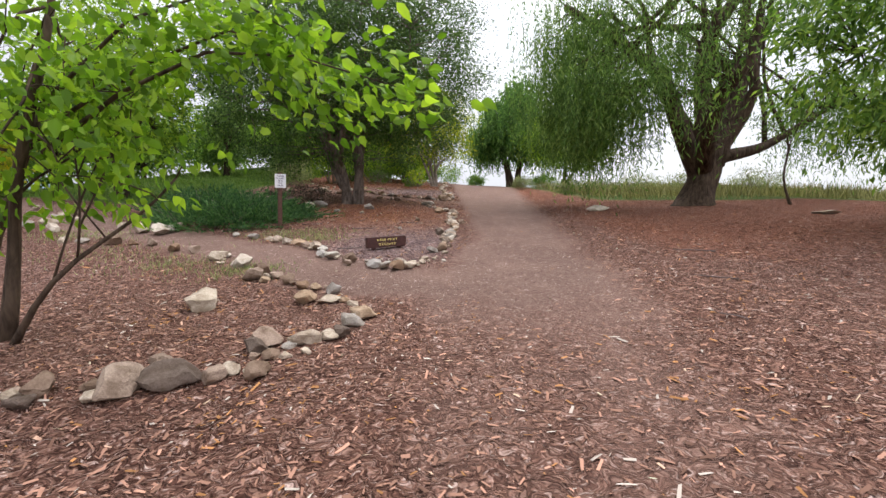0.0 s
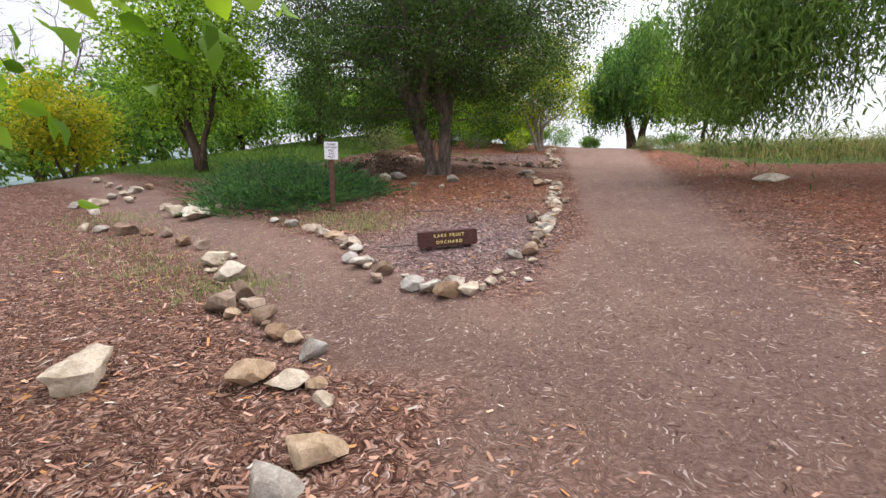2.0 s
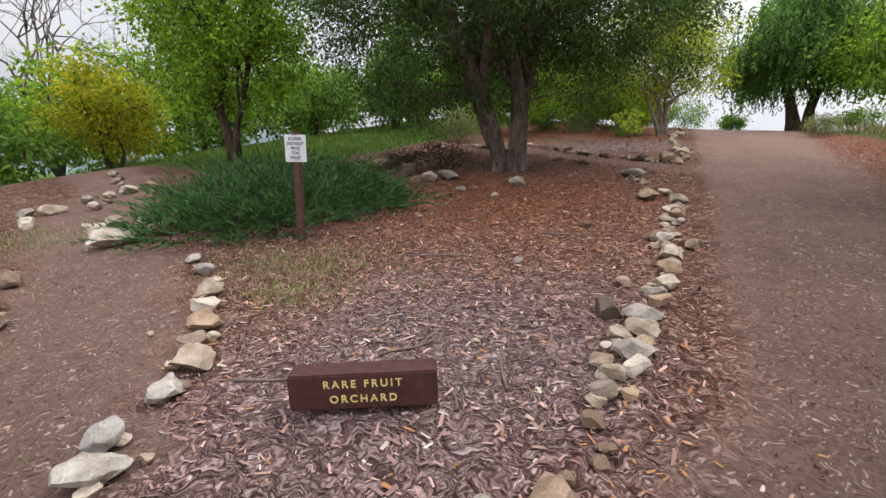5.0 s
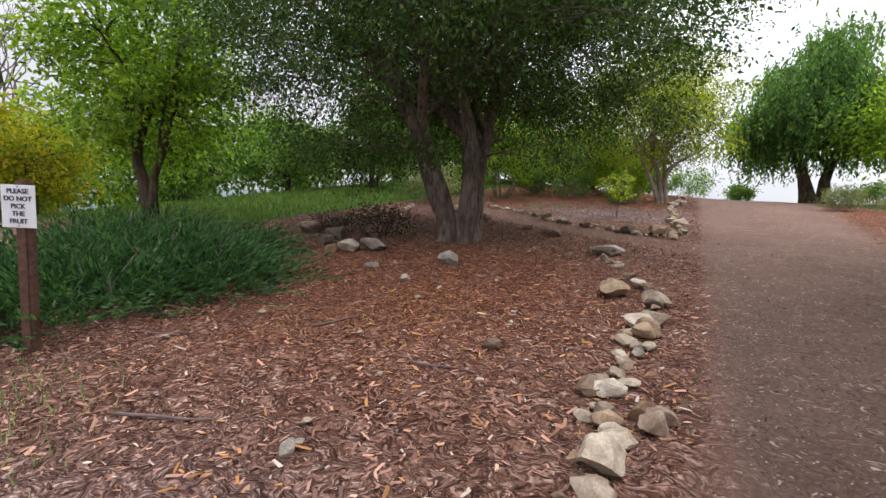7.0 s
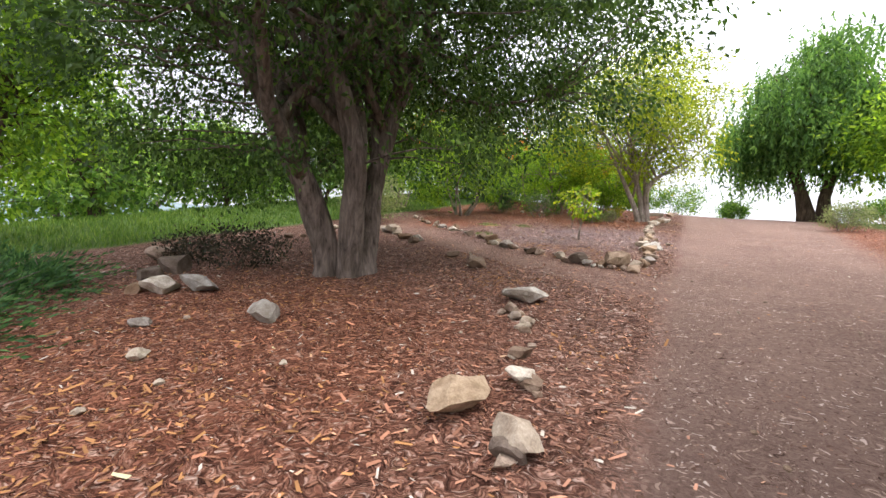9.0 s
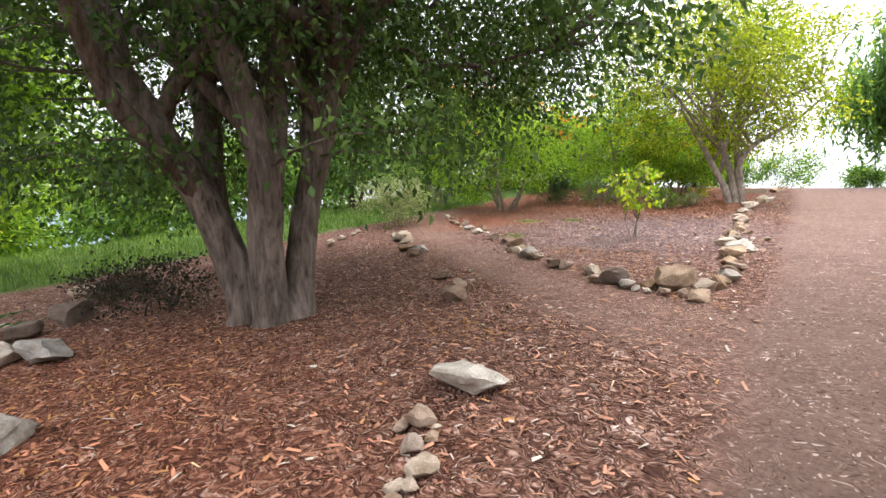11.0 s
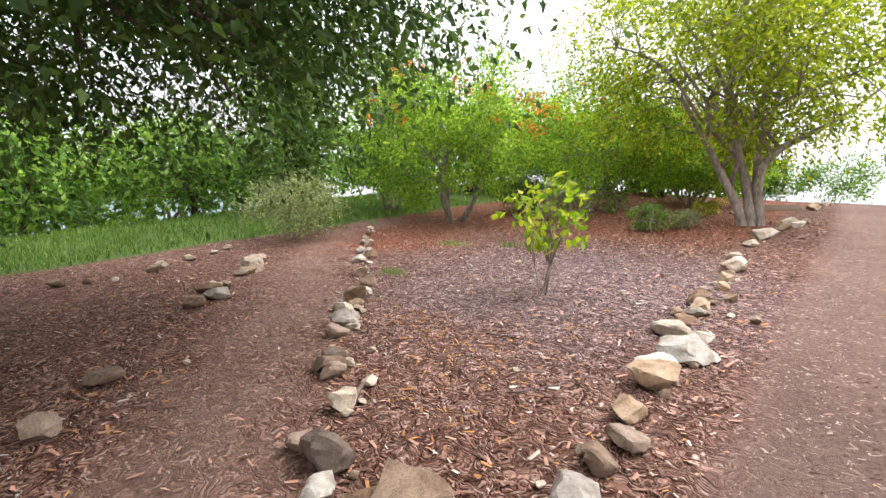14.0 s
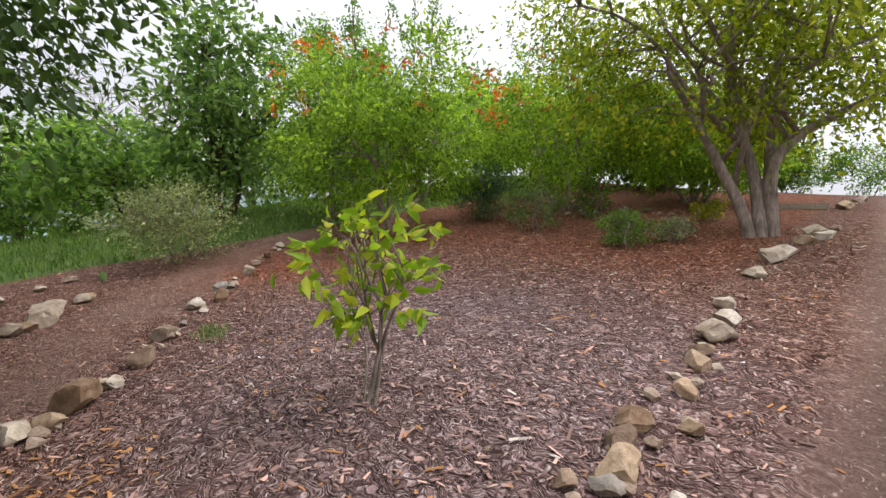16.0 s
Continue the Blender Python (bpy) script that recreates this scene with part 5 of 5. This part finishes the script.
# rubble between and beyond the border stones, too small to count
def build_rubble():
    rng = np.random.default_rng(320)
    mats = [M_PALE, M_BROWN, M_TAN]
    forms = [rock_mesh(280 + k, M_PALE, 7, 2) for k in range(4)]
    bm = bmesh.new()

    def pebble(x, y, size):
        bm.verts.ensure_lookup_table()
        v0, f0 = len(bm.verts), len(bm.faces)
        bm.from_mesh(forms[rng.integers(len(forms))])
        bm.verts.ensure_lookup_table()
        bm.faces.ensure_lookup_table()
        r = size * 0.45
        m = Matrix.Translation((x, y, hz(x, y) + 0.02 + r * 0.35)) @ Euler((rng.normal(0, 0.15), rng.normal(0, 0.15), rng.uniform(0, 6.28))).to_matrix().to_4x4() @ Matrix.Diagonal((r * 1.15, r, r * 0.75, 1))
        for v in bm.verts[v0:]:
            v.co = m @ v.co
        kind = int(rng.choice(3, p=(0.5, 0.25, 0.25)))
        for f in bm.faces[f0:]:
            f.material_index = kind

    rows = (([(-1.6, 5.6), (-2.7, 6.3), (-3.9, 7.5)], 0.12), ([(-3.9, 2.7), (-1.45, 3.35), (-0.95, 4.2)], 0.12), ([(-3.5, 9.1), (-2.0, 7.65), (-1.2, 6.9), (-0.45, 6.7)], 0.12),
            ([(-0.3, 7.0), (0.02, 8.4), (0.12, 9.8), (0.24, 12.4), (0.2, 13.8)], 0.12), ([(0.15, 14.6), (-0.6, 16.35)], 0.11), ([(-1.0, 20.0), (-2.2, 20.95), (-4.2, 22.6)], 0.12),
            ([(0.2, 19.8), (0.3, 21.6), (0.0, 23.3), (-0.1, 26.0)], 0.12), ([(0.0, 30.6), (0.15, 31.8)], 0.24), ([(0.0, 35.0), (0.3, 37.5)], 0.32), ([(-1.0, 33.0), (-3.0, 32.2), (-5.2, 32.4)], 0.25),
            ([(-5.6, 30.8), (-3.6, 32.0)], 0.22), ([(-7.2, 18.3), (-6.9, 20.4), (-7.9, 22.0)], 0.24), ([(-8.8, 10.7), (-10.2, 11.9), (-12.5, 13.0)], 0.26))
    for pts, size in rows:
        for (ax, ay), (bx, by) in zip(pts, pts[1:]):
            for u in np.arange(0, 1, size * 1.9 / math.hypot(bx - ax, by - ay)):
                pebble(ax + (bx - ax) * u + rng.normal(0, 0.07), ay + (by - ay) * u + rng.normal(0, 0.07), size * rng.uniform(0.5, 1.25))
    for _ in range(60):
        pebble(rng.uniform(-3.6, -0.3), rng.uniform(6, 27), rng.uniform(0.03, 0.08))
    for _ in range(70):
        pebble(rng.uniform(0.4, 4.5), rng.uniform(3, 27), rng.uniform(0.02, 0.05))
    me = bpy.data.meshes.new("rubble")
    bm.to_mesh(me)
    bm.free()
    for m in mats:
        me.materials.append(m)
    me.set_sharp_from_angle(angle=radians(24))
    for form in forms:
        bpy.data.meshes.remove(form)
    tagged(new("rubble", me), "small pale and brown rubble stones between the border stones", "rubble", kind="stuff")


build_rubble()


# ---- sign board, post sign, timber ----
def box_part(name, size, at, mat, bevel, parent, turn=0.0):
    bm = bmesh.new()
    bmesh.ops.create_cube(bm, size=1.0)
    for v in bm.verts:
        v.co = Vector((v.co.x * size[0], v.co.y * size[1], v.co.z * size[2]))
    bmesh.ops.bevel(bm, geom=bm.edges[:], offset=bevel, segments=2, affect="EDGES")
    me = bpy.data.meshes.new(name)
    bm.to_mesh(me)
    bm.free()
    me.materials.append(mat)
    ob = new(name, me)
    ob.parent = parent
    ob.matrix_basis = pose(*at, 0, 0, turn)
    return ob


def lettering(text, size, at, mat, parent, bold=0.0, space=1.0):
    cu = bpy.data.curves.new("lettering", "FONT")
    cu.body, cu.size, cu.align_x, cu.align_y, cu.extrude, cu.offset, cu.space_character = text, size, "CENTER", "CENTER", 0.002, bold, space
    tmp = new("lettering", cu)
    bpy.context.view_layer.update()
    me = bpy.data.meshes.new_from_object(tmp.evaluated_get(bpy.context.evaluated_depsgraph_get()))
    bpy.data.objects.remove(tmp)
    me.materials.clear()
    me.materials.append(mat)
    ob = new("lettering", me)
    ob.parent = parent
    ob.matrix_basis = pose(*at, 90, 0, 0)
    return ob


board = tagged(new("orchard_sign"), "low dark brown wooden sign board with yellow routed letters", "sign")
bx, by = -1.08, 8.28
board.matrix_world = pose(bx, by, hz(bx, by), 0, -2, 29)
box_part("board", (0.75, 0.15, 0.19), (0, 0, 0.16), M_WOODSIGN, 0.008, board)
box_part("leg", (0.07, 0.07, 0.22), (-0.25, 0.0, 0.0), M_WOODSIGN, 0.006, board)
box_part("leg", (0.07, 0.07, 0.22), (0.25, 0.0, 0.0), M_WOODSIGN, 0.006, board)
lettering("RARE FRUIT", 0.056, (0.0, -0.0765, 0.202), M_YELLOW, board, 0.0006, 1.4)
lettering("ORCHARD", 0.056, (0.0, -0.0765, 0.122), M_YELLOW, board, 0.0006, 1.4)

post = tagged(new("post_sign"), "white notice plate on a brown wooden post", "sign")
px, py = -3.93, 10.72
post.matrix_world = pose(px, py, hz(px, py), 2, 1, 31)
box_part("post", (0.095, 0.095, 1.46), (0, 0, 0.62), M_POST, 0.018, post)
box_part("plate", (0.25, 0.008, 0.32), (0, -0.053, 1.15), M_WHITE, 0.003, post)
for k, word in enumerate(("PLEASE", "DO NOT", "PICK", "THE", "FRUIT")):
    lettering(word, 0.05, (0, -0.0595, 1.15 + 0.112 - 0.056 * k), M_INK, post, 0.0006)
for s in (-0.135, 0.135):
    bolt = box_part("screw", (0.012, 0.006, 0.012), (0, -0.059, 1.15 + s * 1.08), M_LOG, 0.002, post)

note = tagged(new("stake_sign"), "small white notice on a thin stake in the far bed", "sign")
note.matrix_world = pose(-4.6, 37.0, hz(-4.6, 37.0), 0, 0, 25)
box_part("stake", (0.05, 0.05, 1.1), (0, 0, 0.5), M_POST, 0.008, note)
box_part("plate", (0.26, 0.01, 0.3), (0, -0.031, 0.9), M_WHITE, 0.003, note)

log = tagged(new("timber_log"), "weathered pale timber lying by the path", "log")
log.matrix_world = pose(-0.75, 34.4, hz(-0.75, 34.4), 0, 0, 8)
box_part("timber", (1.1, 0.18, 0.16), (0, 0, 0.08), M_LOG, 0.02, log)


def stick(x, y, length, r, turn, mat=M_TWIG):
    rng = np.random.default_rng(int(1000 + x * 100 + y * 10))
    w = Tubes()
    d = np.array([math.cos(turn), math.sin(turn), 0]) * length / 2
    line = wiggle(-d, d, 7, length * 0.025, rng)
    for p in line:
        p[2] = hz(x + p[0], y + p[1]) - hz(x, y) + r * 0.8 + 0.024
    w.add(line, np.linspace(r, r * 0.5, 7), 6)
    ob = new("stick", w.mesh("stick", mat))
    ob.location = (x, y, hz(x, y))
    tagged(ob, "dry fallen stick lying on the mulch", "stick", "fallen sticks")


for x, y, ln, r, a in ((-1.75, 8.25, 0.45, 0.016, 0.5), (-0.75, 8.6, 0.4, 0.01, 2.2), (-0.55, 8.9, 0.45, 0.01, 2.0), (-1.2, 8.9, 0.4, 0.009, 0.9), (-3.35, 11.35, 0.5, 0.009, 0.2), (-3.2, 11.3, 0.4, 0.008, 1.3),
                       (-1.9, 10.6, 0.6, 0.012, 0.4), (-1.2, 20.3, 0.35, 0.02, 2.3), (-0.9, 11.9, 0.5, 0.01, 0.1), (3.4, 5.6, 0.5, 0.01, 2.4), (2.7, 4.2, 0.35, 0.009, 2.0), (-0.3, 21.0, 0.4, 0.008, 1.0),
                       (-0.4, 7.3, 0.3, 0.008, 0.4), (4.0, 7.2, 0.6, 0.012, 2.6), (-2.2, 12.3, 0.5, 0.01, 1.2), (-1.0, 21.6, 0.35, 0.009, 0.3)):
    stick(x, y, ln, r, a)
